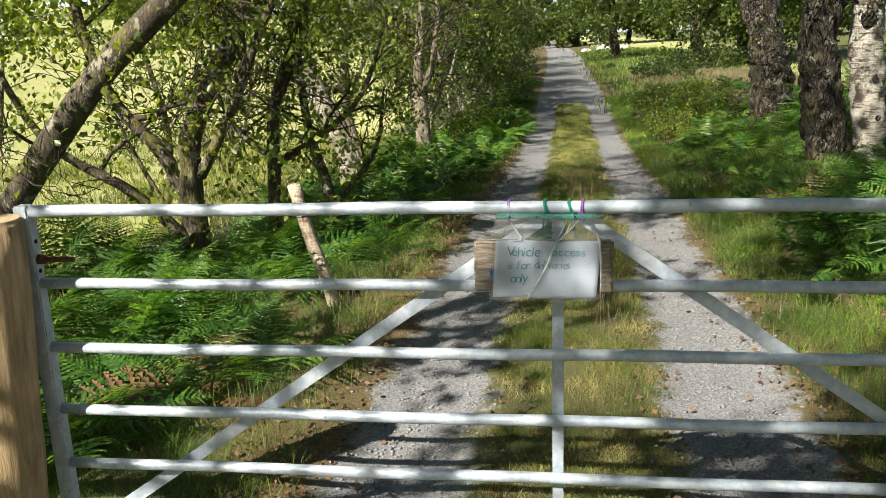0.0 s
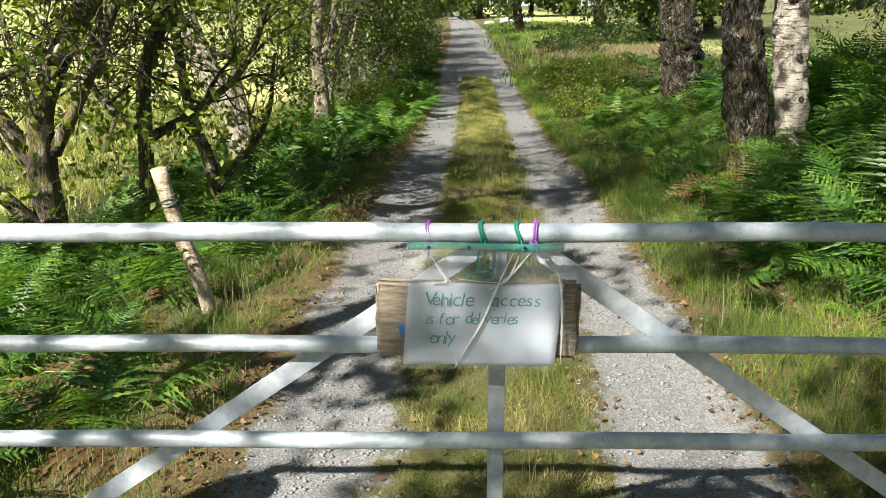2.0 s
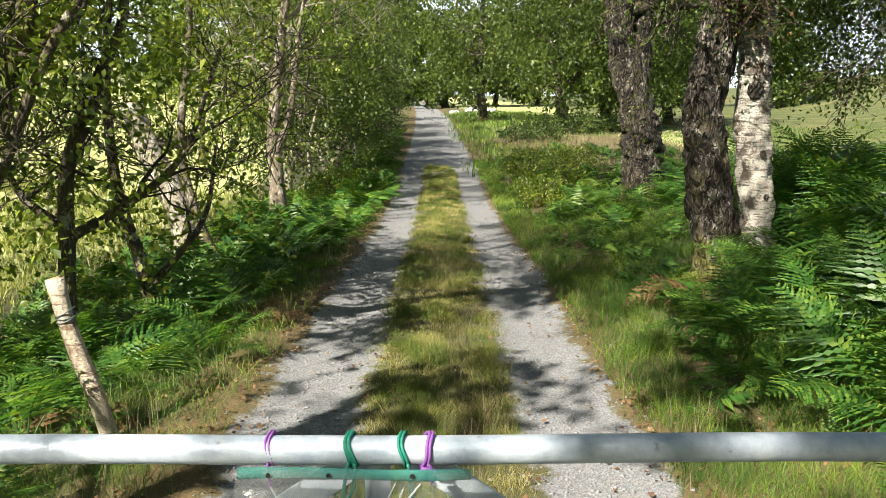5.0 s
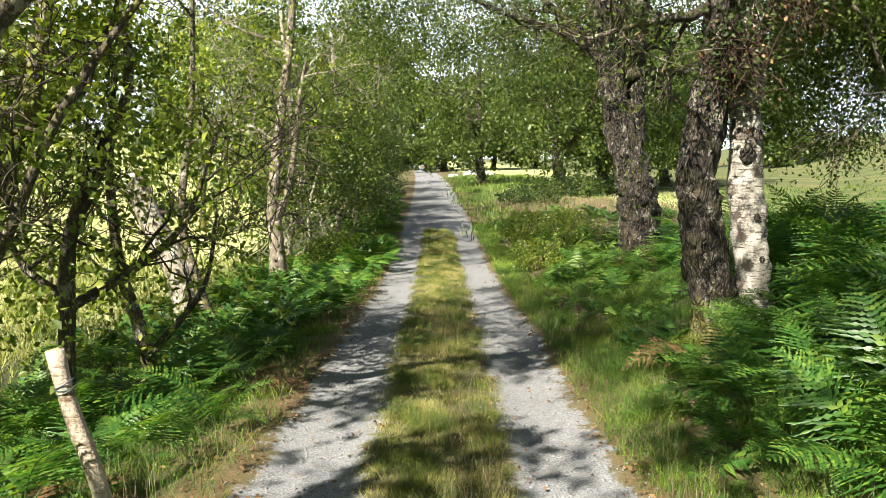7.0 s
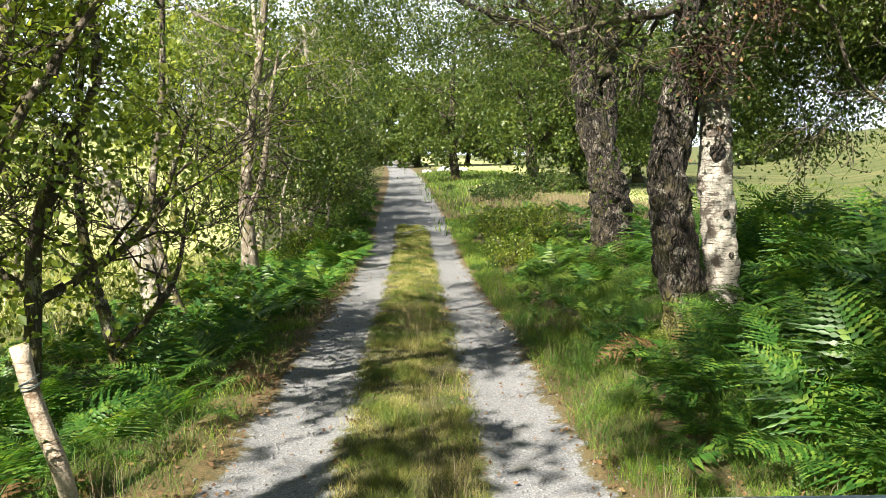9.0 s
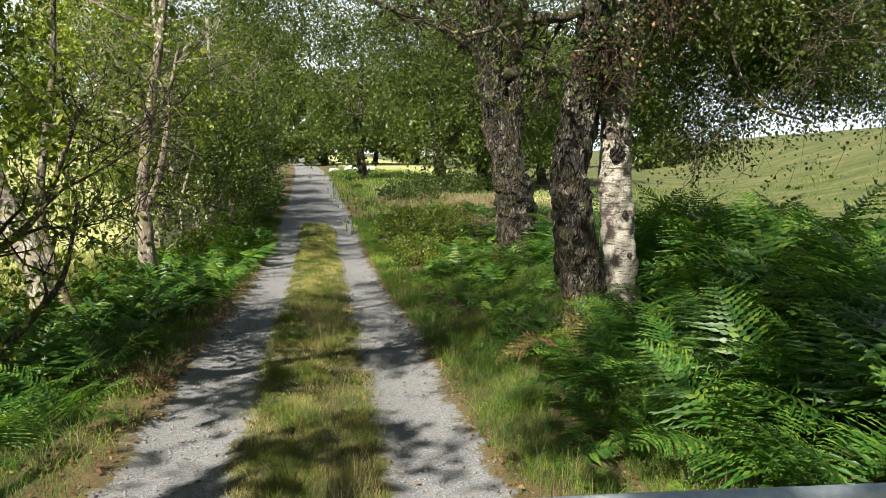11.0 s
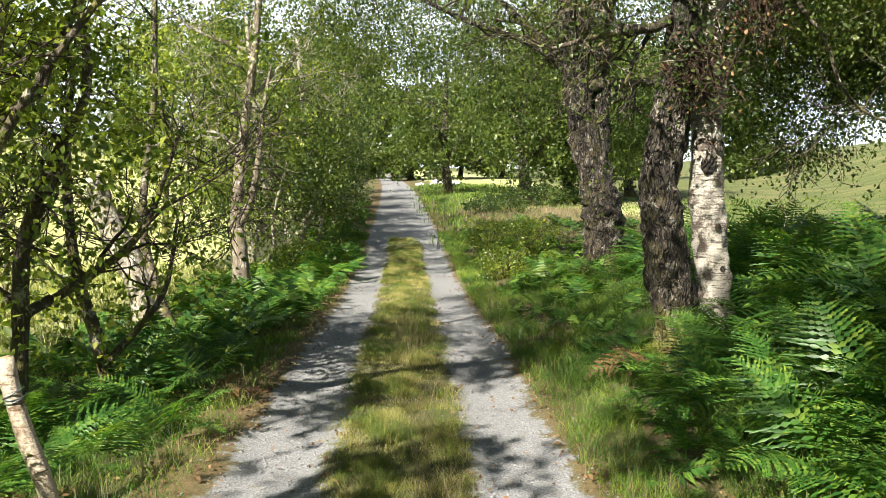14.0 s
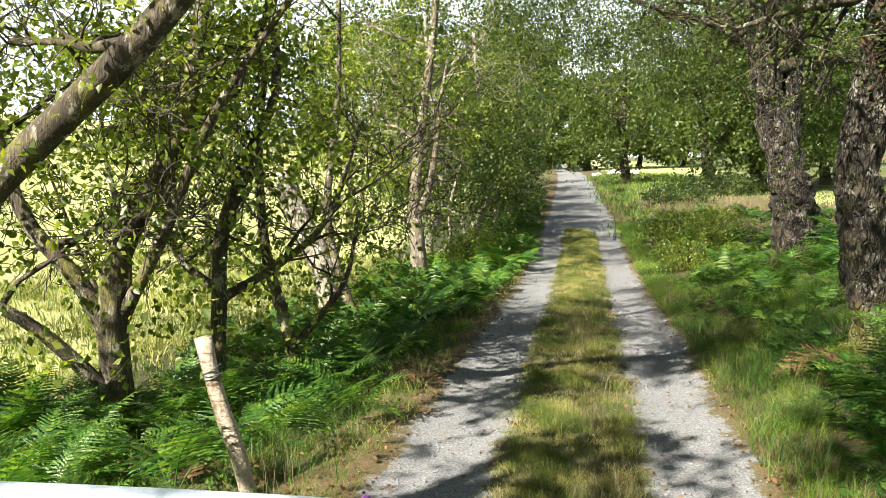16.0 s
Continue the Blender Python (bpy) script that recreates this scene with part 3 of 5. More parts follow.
tree("hawthorn", "small leaning hawthorn with lichen-grey bark in the verge", 14,
     [([(-2.3, 7.9, -0.5), (-2.45, 7.9, 0.2), (-2.6, 7.9, 0.8), (-2.7, 8.1, 1.8), (-2.6, 8.4, 3.2)], 0.07, 0.02),
      ([(-2.35, 7.9, 0.0), (-2.0, 8.2, 0.5), (-1.95, 8.5, 1.1)], 0.035, 0.012)],
     BARK_TWIG, LEAF, 130, per=10, level=1, limbs=4, limb_len=0.8, limb_from=0.3, size=0.06, extra=blob(-3.6, 8.8, 2.6, 1.1, 1.1, 1.1, 120))
tree("hollow_tree", "old broken tree with a pale hollow trunk and leafy shoots", 15,
     [([(-3.1, 11.5, -0.7), (-3.25, 11.5, 0.1), (-3.6, 11.6, 0.75), (-3.9, 11.8, 1.4)], 0.2, 0.13),
      ([(-2.7, 11.2, -0.6), (-3.0, 11.4, 0.0), (-3.3, 11.8, 0.9), (-3.3, 12.4, 2.4), (-3.2, 12.3, 4.2), (-2.9, 11.8, 6.2)], 0.08, 0.02)],
     BARK_PALE, LEAF, 130, main=1, limb_bark=BARK_TWIG, limbs=3, limb_len=1.2, limb_from=0.3, extra=blobs(blob(-4.5, 11.8, 2.4, 0.9, 1.2, 0.8, 80), blob(-4.1, 12.0, 4.2, 1.3, 1.7, 1.1, 100), blob(-2.9, 11.6, 6.2, 1.7, 1.9, 0.9, 320, clump=0.11)))
tree("twin_ash", "slender pale tree that forks into two stems", 16,
     [([(-2.82, 15.5, -0.6), (-2.86, 15.5, 0.35), (-2.9, 15.5, 0.6), (-2.84, 15.5, 1.4), (-2.75, 15.5, 2.14), (-2.5, 15.5, 3.95), (-2.3, 15.7, 7.5)], 0.14, 0.05),
      ([(-2.88, 15.5, 0.5), (-2.65, 15.5, 1.0), (-2.5, 15.5, 1.75), (-2.44, 15.6, 2.5), (-2.3, 15.7, 3.3)], 0.08, 0.02)],
     BARK_ASH, LEAF, 420, limbs=6, limb_len=1.5, limb_from=0.55, size=0.07, limb_bark=BARK_PALE, extra=blobs(blob(-2.9, 15.9, 5.8, 2.0, 1.8, 1.9, 350), blob(-3.9, 16.5, 1.4, 1.1, 1.4, 1.1, 160)))
for i, (bx, by, s) in enumerate([(-5.4, 10.2, 1.0), (-5.9, 13.4, 1.1), (-7.2, 9.0, 1.1)]):
    bz = ground_at(bx, by)
    tree("hazel", "thin-stemmed hazel with sunlit yellow-green leaves at the field edge", 140 + i,
         [([(bx, by, bz - 0.15), (bx + 0.15, by, bz + 1.0 * s), (bx - 0.1, by, bz + 2.4 * s), (bx, by, bz + 4.2 * s)], 0.05, 0.015), ([(bx, by, bz), (bx + 0.5, by - 0.1, bz + 1.0 * s), (bx + 0.8, by, bz + 2.6 * s)], 0.04, 0.012), ([(bx, by, bz), (bx - 0.5, by + 0.1, bz + 0.9 * s), (bx - 0.9, by, bz + 2.2 * s)], 0.04, 0.012)],
         BARK_TWIG, LEAF, 130, per=8, size=0.075, spread=0.3, limbs=4, limb_len=1.0, level=1, sides=7, limb_from=0.3,
         extra=blobs(blob(bx, by, bz + 2.9 * s, 1.5, 1.2, 1.4, 130)))
hedge_spots = [(-3.4, 19.5), (-2.7, 22.5), (-3.0, 26.0), (-2.9, 30.0), (-3.2, 35.0), (-3.6, 41.0), (-4.2, 48.0)]
for i, (hx, hy) in enumerate(hedge_spots):
    hx = hx + float(lane_x(hy)) * 0.9
    hz = ground_at(hx, hy)
    tree("lane_tree", "dense dark-leaved lane tree with pale crooked stems", 30 + i,
         [([(hx, hy, hz - 0.15), (hx + 0.1, hy, hz + 0.7), (hx + 0.4, hy, hz + 1.4), (hx + 0.2, hy + 0.2, hz + 2.6), (hx, hy, hz + 5.5)], 0.11, 0.04),
          ([(hx, hy, hz), (hx - 0.4, hy + 0.3, hz + 0.8), (hx - 0.5, hy + 0.3, hz + 3.0)], 0.08, 0.03),
          ([(hx + 0.05, hy, hz), (hx + 0.55, hy - 0.3, hz + 0.5), (hx + 0.6, hy - 0.4, hz + 1.3), (hx + 0.9, hy - 0.4, hz + 2.4)], 0.06, 0.025)],
         BARK_PALE, LEAF_HEDGE, 600, per=10, size=0.08, spread=0.7, limbs=4, limb_len=1.7, level=1, sides=8,
         extra=blobs(blob(hx + 0.3, hy, hz + 2.6, 1.7, 2.0, 1.5, 640), blob(hx, hy, hz + 5.2, 2.3, 2.3, 2.2, 480)), length=0.5)
for i, (bx, by, s) in enumerate([(-7.5, 27, 1.2)]):
    bz = ground_at(bx, by)
    tree("field_tree", "bushy broad-leaved tree at the edge of the bright field", 50 + i,
         [([(bx, by, bz - 0.15), (bx + 0.1, by, bz + 1.5 * s), (bx - 0.1, by, bz + 5 * s)], 0.12, 0.04), ([(bx, by, bz), (bx + 0.7, by, bz + 1.4 * s), (bx + 1, by + 0.3, bz + 3.4 * s)], 0.08, 0.03)],
         BARK_TWIG, LEAF, 400, per=9, size=0.09, spread=0.6, limbs=4, limb_len=1.8, level=1, sides=8, length=0.5,
         extra=blobs(blob(bx, by, bz + 4.6 * s, 2.4, 2.4, 2.0, 450), blob(bx, by, bz + 2.3 * s, 2.0, 2.0, 0.9, 200)))

# ---- trees on the hill side ----
# The blob at y 6.4 is unseen crown, added to shade what stands behind.
tree("old_birch", "old dark-barked birch with deeply cracked trunk", 61,
     [([(2.42, 8.2, 0.0), (2.27, 8.2, 0.8), (2.18, 8.2, 1.46), (2.32, 8.2, 2.42), (2.35, 8.3, 4.0), (2.1, 8.6, 7.0)], 0.21, 0.11)],
     BARK, LEAF_BIRCH, 600, limbs=5, limb_len=2.4, limb_from=0.72, size=0.045, rise=-0.05, sides=64, hang=0.9, spread=0.5,
     extra=blobs(blob(1.0, 9.5, 5.2, 2.6, 2.4, 1.0, 600), blob(3.0, 8.5, 6.0, 2.6, 2.6, 1.2, 500), blob(1.9, 6.4, 6.4, 1.9, 1.7, 0.8, 700)))
# The two blobs above z 5 are unseen, added to shade boughs and bracken.
birch = tree("silver_birch", "silver birch with white peeling trunk and drooping leafy boughs", 62,
     [([(2.77, 8.3, 0.0), (2.7, 8.3, 0.6), (2.62, 8.3, 1.4), (2.6, 8.3, 2.4), (2.62, 8.3, 3.2), (2.9, 8.2, 6.5)], 0.165, 0.1),
      ([(2.62, 8.3, 3.0), (3.0, 8.1, 3.15), (3.25, 8.0, 2.85), (3.46, 8.0, 2.58), (3.6, 8.0, 2.25), (3.85, 8.0, 2.02), (4.3, 8.0, 1.9)], 0.028, 0.008),
      ([(2.7, 8.3, 3.4), (3.7, 9.0, 3.9), (4.3, 9.4, 3.6), (4.85, 9.6, 2.9)], 0.04, 0.01)],
     BARK_BIRCH, LEAF_BIRCH, 1300, per=10, limbs=6, limb_len=1.5, limb_from=0.75, size=0.04, rise=-0.15, sides=64, hang=1.0, spread=0.4, main=1, limb_bark=BARK_TWIG, knots=0.35,
     extra=blobs(blob(4.2, 8.9, 3.1, 1.6, 1.3, 0.9, 4200, clump=0.17), blob(4.8, 9.4, 2.8, 0.9, 0.9, 0.6, 1700, clump=0.2), blob(3.2, 6.9, 5.6, 1.8, 1.6, 0.8, 1100), blob(5.2, 7.4, 5.4, 1.6, 1.4, 0.8, 700), blob(3.9, 8.4, 4.2, 1.3, 1.6, 0.8, 800), blob(6.0, 9.2, 2.3, 0.8, 0.6, 0.2, 110), blob(3.7, 9.2, 2.1, 0.7, 0.7, 0.4, 260)))


def knot(top, x, y, z, r, seed):
    """A dark swollen branch scar on the white bark."""
    bm = bmesh.new()
    bmesh.ops.create_icosphere(bm, subdivisions=3, radius=r)
    for v in bm.verts:
        v.co *= 1 + 0.35 * noise.noise(v.co * 2.2 / r + Vector((seed, 0, 0)))
        v.co.y *= 0.45
        v.co.z *= 1.25
        if v.co.length < r * 0.9 and v.co.y < 0:
            v.co.y *= 0.4
        v.co += Vector((x, y, z)) - top.location
    part("knot", bm, BARK, top, "dark swollen branch scar", True)


for k, (kx, ky, kz, kr) in enumerate([(2.58, 8.16, 1.6, 0.062), (2.66, 8.15, 1.76, 0.04), (2.67, 8.14, 1.08, 0.026), (2.56, 8.17, 2.15, 0.04), (2.73, 8.15, 0.72, 0.022)]):
    knot(birch, kx, ky, kz, kr, 7 * k)
tree("forked_birch", "thick dark birch trunk forking above a mossy foot", 63,
     [([(3.13, 14, -0.2), (3.06, 14, 0.7), (2.95, 14, 1.36), (2.62, 14, 2.6), (2.5, 14, 3.9), (2.2, 14.2, 7.5)], 0.36, 0.12),
      ([(2.95, 14, 1.5), (3.0, 14.1, 2.7), (3.1, 14.2, 4.2), (3.4, 14.4, 7.0)], 0.17, 0.07),
      ([(2.6, 14, 2.9), (1.9, 13.8, 3.4), (0.9, 13.6, 3.7), (-0.2, 13.6, 4.2)], 0.07, 0.02)],
     BARK, LEAF_BIRCH, 900, limbs=6, limb_len=2.2, limb_from=0.6, size=0.055, rise=-0.05, knots=0.6, sides=64, hang=0.9, spread=0.5,
     extra=blobs(blob(0.8, 15, 4.1, 2.8, 2.4, 0.9, 1300), blob(3.4, 14.5, 5.0, 2.8, 2.6, 1.4, 700), blob(4.0, 15.5, 2.4, 0.9, 1.2, 0.8, 350), blob(1.0, 19, 4.6, 3.2, 3.0, 1.4, 1300)))
for i, (bx, by, s) in enumerate([(5.2, 37, 1.0), (7.6, 40, 1.0), (8.4, 39, 0.9), (2.2, 46, 1.0), (11.5, 44, 1.0)]):
    bz = ground_at(bx, by)
    tree("field_birch", "weeping birch with hanging foliage out in the sunny pasture", 70 + i,
         [([(bx, by, bz - 0.2), (bx - 0.3, by, bz + 2.2 * s), (bx - 0.2, by, bz + 7 * s)], 0.3, 0.08), ([(bx - 0.2, by, bz + 1.8), (bx + 1.0, by, bz + 3.6), (bx + 1.6, by, bz + 5.6)], 0.15, 0.05)],
         BARK, LEAF_BIRCH, 500, per=9, size=0.16, spread=0.9, limbs=5, limb_len=3.0, level=1, sides=8, length=0.9, hang=1.2, limb_from=0.4,
         extra=blobs(blob(bx, by, bz + 6 * s, 4.2, 3.5, 3.2, 600), blob(bx - 0.5, by - 1, bz + 2.8 * s, 3.2, 2.0, 1.1, 260)))
for i in range(12):
    bx, by = -26 + i * 5.2, 88 + 9 * math.sin(i * 2.1)
    dip = 0.62 if 5 <= i <= 7 else 1.0
    bz = ground_at(bx, by)
    tree("distant_tree", "distant dark-green tree in the belt that closes the lane", 90 + i,
         [([(bx, by, bz - 0.3), (bx + 0.3, by, bz + 3), (bx, by, bz + 13 * dip)], 0.3, 0.1)], BARK, LEAF_BIRCH, 300, per=5, size=0.48, spread=1.3, limbs=5, limb_len=3.5, level=1, sides=7, length=1.2,
         extra=blobs(blob(bx, by, bz + 9.5 * dip, 4.4, 3.5, 6.5 * dip, 900), blob(bx, by - 1.5, bz + 2.4, 3.8, 2.5, 2.0, 350)))
for i in range(9):
    bx, by = -44 - 8 * math.sin(i * 1.7), 4 + i * 11
    bz = ground_at(bx, by)
    tree("distant_oak", "distant broad oak on the far edge of the pasture", 110 + i,
         [([(bx, by, bz - 0.3), (bx + 0.3, by, bz + 3), (bx, by, bz + 8)], 0.3, 0.1)], BARK, LEAF, 250, per=5, size=0.48, spread=1.3, limbs=5, limb_len=3.5, level=1, sides=7, length=1.2,
         extra=blobs(blob(bx, by, bz + 6, 4.8, 4.8, 4.2, 650), blob(bx + 1.5, by, bz + 2.2, 3.5, 3.8, 2.0, 250)))
# unseen trees behind the walker, added to dapple the gate and the bracken
for i, (bx, by, bh, w, n) in enumerate([(-3.3, -3.8, 6.9, 0.45, 90), (-1.75, -2.3, 9.0, 2.1, 760), (2.1, -2.6, 8.0, 2.2, 420), (5.2, -2.2, 8.5, 2.4, 460), (-4.35, -0.1, 6.2, 2.0, 175), (-8.3, 1.0, 6.2, 1.9, 80)]):
    bz = ground_at(bx, by)
    tree("unseen_shade_tree", "tall leafy tree out of view, added to shade the gate", 130 + i,
         [([(bx, by, bz - 0.2), (bx + 0.2, by, bz + 3.0), (bx, by, bz + bh)], 0.2, 0.06)], BARK_TWIG, LEAF, 90, per=9, size=0.13, spread=0.25, limbs=5, limb_len=1.6, level=1, sides=8, limb_from=0.6,
         extra=blobs(blob(bx + 0.3, by + 0.6, bz + bh, w, w, 1.0 if i == 0 else 1.5, n, clump=0.24 if i == 0 else 0.11)))
# unseen wood behind the walker, added to cut the fill light from the sky
for i, (bx, by) in enumerate([(-15, -13), (-10.5, -15), (-6, -12.5), (-2.6, -16), (2.8, -15), (6.5, -12), (11, -13), (15, -9), (11.5, -5)]):
    bz = ground_at(bx, by)
    tree("unseen_fill_blocker_tree", "broad dense tree out of view, added to block sky light", 160 + i,
         [([(bx, by, bz - 0.3), (bx + 0.3, by, bz + 3), (bx, by, bz + 8)], 0.25, 0.08)], BARK, LEAF, 200, per=6, size=0.34, spread=0.9, limbs=5, limb_len=2.8, level=1, sides=7, length=0.9,
         extra=blobs(blob(bx, by, bz + 6.5, 3.0, 2.4, 3.2, 500), blob(bx, by, bz + 2.4, 2.8, 2.0, 2.0, 260)))


# ---- bracken ----
def frond_mesh(seed, pairs, lobes, arch, mat):
    """A bracken frond one metre long along +x: a stalk and two rows of feathered side leaflets."""
    rng = np.random.default_rng(seed)
    V, Q, T = [], [], []

    def spine(t):
        return np.array((t * (1 - 0.12 * arch * t), 0.0, 0.42 * t - (0.30 + 0.42 * arch) * t * t))

    for t in np.linspace(0, 1, 12):
        r = 0.006 * (1 - t) + 0.0012
        p = spine(t)
        V += [p + (0, r, 0), p + (0, -r, 0), p + (0, 0, -1.6 * r)]
    for i in range(11):
        a = i * 3
        Q += [(a, a + 1, a + 4, a + 3), (a + 1, a + 2, a + 5, a + 4), (a + 2, a, a + 3, a + 5)]
    for k in range(pairs):
        t = 0.28 + 0.71 * (k / (pairs - 1)) ** 0.92
        u = (t - 0.28) / 0.72
        reach = 0.42 * (1 - u) ** 0.85 * min(1, 0.72 + u * 2.2) + 0.012
        p, q = spine(t), spine(min(t + 0.02, 1.02))
        way = (q - p) / np.linalg.norm(q - p)
        for s in (-1, 1):
            out = np.array((0.30 + 0.35 * u, s * 1.0, -0.12 + rng.normal() * 0.07)) + way * 0.15 * rng.normal()
            out /= np.linalg.norm(out)
            r = reach * rng.uniform(0.88, 1.1)
            side = way - out * way.dot(out)
            side /= np.linalg.norm(side)
            nrm = np.cross(out, side)
            w = 0.5 * 0.72 / pairs * (1.15 - 0.3 * u)
            if lobes < 4:
                b = len(V)
                w *= 1.25
                V += [p, p + out * r * 0.3 + side * w, p + out * r - np.array((0, 0, 0.2)) * r, p + out * r * 0.3 - side * w]
                T += [(b, b + 1, b + 2), (b, b + 2, b + 3)]
                continue
            d = r / lobes
            for j in range(lobes):
                v = j / lobes
                c = p + out * r * v - np.array((0, 0, 0.22)) * r * v * v
                e = p + out * r * (v + 1 / lobes) - np.array((0, 0, 0.22)) * r * (v + 1 / lobes) ** 2
                m = w * (1 - v) ** 0.6
                n = m * 0.3
                b = len(V)
                V += [c - side * n, c + side * n, c + out * d * 0.55 + side * m + nrm * m * 0.25, e + side * n * 0.8, e - side * n * 0.8, c + out * d * 0.55 - side * m + nrm * m * 0.25]
                Q += [(b, b + 1, b + 3, b + 4)]
                T += [(b + 1, b + 2, b + 3), (b + 4, b + 5, b)]
    return raw_mesh("frond", np.array(V), [np.array(Q), np.array(T)], mat)


FRONDS = [frond_mesh(200 + i, 20, 5, 0.25 + 0.22 * i, FERN) for i in range(5)]
FRONDS_FAR = [frond_mesh(210 + i, 13, 3, 0.3 + 0.3 * i, FERN) for i in range(3)]
FRONDS_DRY = [frond_mesh(220 + i, 13, 5, 1.0, FERN_DRY) for i in range(2)]


def fern(rng, x, y, height, fronds, kinds, label, lift=1.0):
    """A clump of fronds that rise from one foot and arch outwards."""
    top = thing("bracken_fern", label, "fern", "bracken along the lane", (x, y, ground_at(x, y) - 0.02))
    turn = rng.uniform(0, 360)
    for k in range(fronds):
        ob = new("frond", kinds[int(rng.integers(len(kinds)))])
        ob.parent = top
        s = height * rng.uniform(0.85, 1.35)
        m = pose(0, 0, 0, rng.normal() * 14, -rng.uniform(18, 62) * lift, turn + k * 360 / fronds + rng.normal() * 22)
        ob.matrix_basis = m @ Matrix.Diagonal((s, s * rng.uniform(0.85, 1.15), s, 1))
    return top


rng = np.random.default_rng(5)
GREEN_FERN = "green bracken clump with arching feathered fronds in the verge"
# the tall stand on the hill side
spots = []
while len(spots) < 142:
    x, y = rng.uniform(1.75, 6.3), 2.8 + 10.7 * rng.uniform() ** 1.5
    edge = 1.95 + 0.12 * math.sin(y * 1.7) + 0.33 * min(max(y - 5.9, 0), 3)
    if x < edge or (abs(x - 2.6) < 0.45 and abs(y - 8.25) < 0.4) or (x > 4.5 and rng.random() < 0.35):
        continue
    if any((x - a) ** 2 + (y - b) ** 2 < 0.12 for a, b in spots):
        continue
    spots.append((x, y))
    tall = 0.6 + 0.36 * min(max(x - edge, 0), 1) + 0.16 * min(max(x - 3.2, 0), 1)
    fern(rng, x, y, tall * rng.uniform(0.85, 1.15), 8 if y < 7 else 6, FRONDS, "tall green bracken clump with broad feathered fronds")
FERN_REST = [(rng.uniform(3.6, 7.6), rng.uniform(6.5, 12.5), rng.uniform(0.9, 1.2), 7) for k in range(48)]
# the verge beneath the left trees
spots = []
while len(spots) < 142:
    x, y = rng.uniform(-3.6, -1.25), rng.uniform(2.75, 22)
    if x > -1.5 and y < 10 and rng.random() < 0.7:
        continue
    if y > 12 and rng.random() < 0.45 or (abs(x + 1.5) < 0.22 and abs(y - 4.95) < 0.25):
        continue
    if any((x - a) ** 2 + (y - b) ** 2 < 0.06 for a, b in spots):
        continue
    spots.append((x, y))
    near = y < 9
    if y > 12:
        FERN_REST.append((x, y, rng.uniform(0.42, 0.68), 5))
        continue
    fern(rng, x, y, rng.uniform(0.42, 0.68), 6 if y < 7 else 5, FRONDS if near else FRONDS_FAR, GREEN_FERN)
for k in range(26):
    y = rng.uniform(9.6, 19)
    FERN_REST.append((1.75 + 1.9 * rng.uniform() ** 0.8 + float(lane_x(y)), y, rng.uniform(0.3, 0.45), 5))
for k in range(70):
    x, y = (rng.uniform(1.9, 6.0), rng.uniform(13.5, 26)) if k % 2 else (rng.uniform(-3.4, -1.3) - 0.1, rng.uniform(20, 42))
    FERN_REST.append((x + float(lane_x(y)), y, rng.uniform(0.45, 0.75), 5))
for k in range(16):
    x, y = (rng.uniform(1.9, 4.2), rng.uniform(3.2, 9)) if k % 3 else (rng.uniform(-2.8, -1.4), rng.uniform(3, 8))
    fern(rng, x, y, rng.uniform(0.4, 0.6), 3, FRONDS_DRY, "withered rust-brown bracken fronds among green ones", 0.5)
for k in range(60):
    FERN_REST.append((rng.uniform(1.3, 2.3), rng.uniform(4.0, 14), rng.uniform(0.16, 0.3), 4))


def fern_rest():
    """The far and the smallest bracken, past counting."""
    V, base = [], 0
    kinds = []
    for me in FRONDS_FAR:
        co = np.empty(len(me.vertices) * 3, np.float32)
        me.vertices.foreach_get("co", co)
        kinds.append((co.reshape(-1, 3), [tuple(p.vertices) for p in me.polygons]))
    quads, tris = [], []
    for x, y, height, fronds in FERN_REST:
        turn = rng.uniform(0, 360)
        for k in range(fronds):
            co, polys = kinds[int(rng.integers(len(kinds)))]
            m = pose(x, y, ground_at(x, y) - 0.02, rng.normal() * 14, -rng.uniform(15, 55), turn + k * 360 / fronds + rng.normal() * 22)
            V.append((co * height * rng.uniform(0.85, 1.35)) @ np.array(m.to_3x3()).T + np.array(m.translation))
            quads += [[v + base for v in p] for p in polys if len(p) == 4]
            tris += [[v + base for v in p] for p in polys if len(p) == 3]
            base += len(co)
    me = raw_mesh("bracken", np.concatenate(V), [np.array(quads), np.array(tris)], FERN)
    tagged(new("bracken", me), "low and distant green bracken along both verges", "fern", kind="stuff")


fern_rest()
fern(rng, 1.62, 3.55, 0.34, 5, FRONDS, "small yellow-green bracken at the edge of the leaf litter")
for k in range(16):
    fern(rng, rng.uniform(-4.6, -2.3), rng.uniform(4.0, 6.6), rng.uniform(0.45, 0.7), 6, FRONDS, "green bracken clump beside the leaning trees")
for fx, fy, fh in [(1.95, 4.1, 0.36), (2.15, 4.9, 0.42), (1.8, 5.3, 0.34), (2.3, 3.7, 0.4), (1.6, 5.62, 0.3), (1.78, 5.95, 0.36)]:
    fern(rng, fx, fy, fh, 6, FRONDS, "small yellow-green bracken at the edge of the leaf litter")


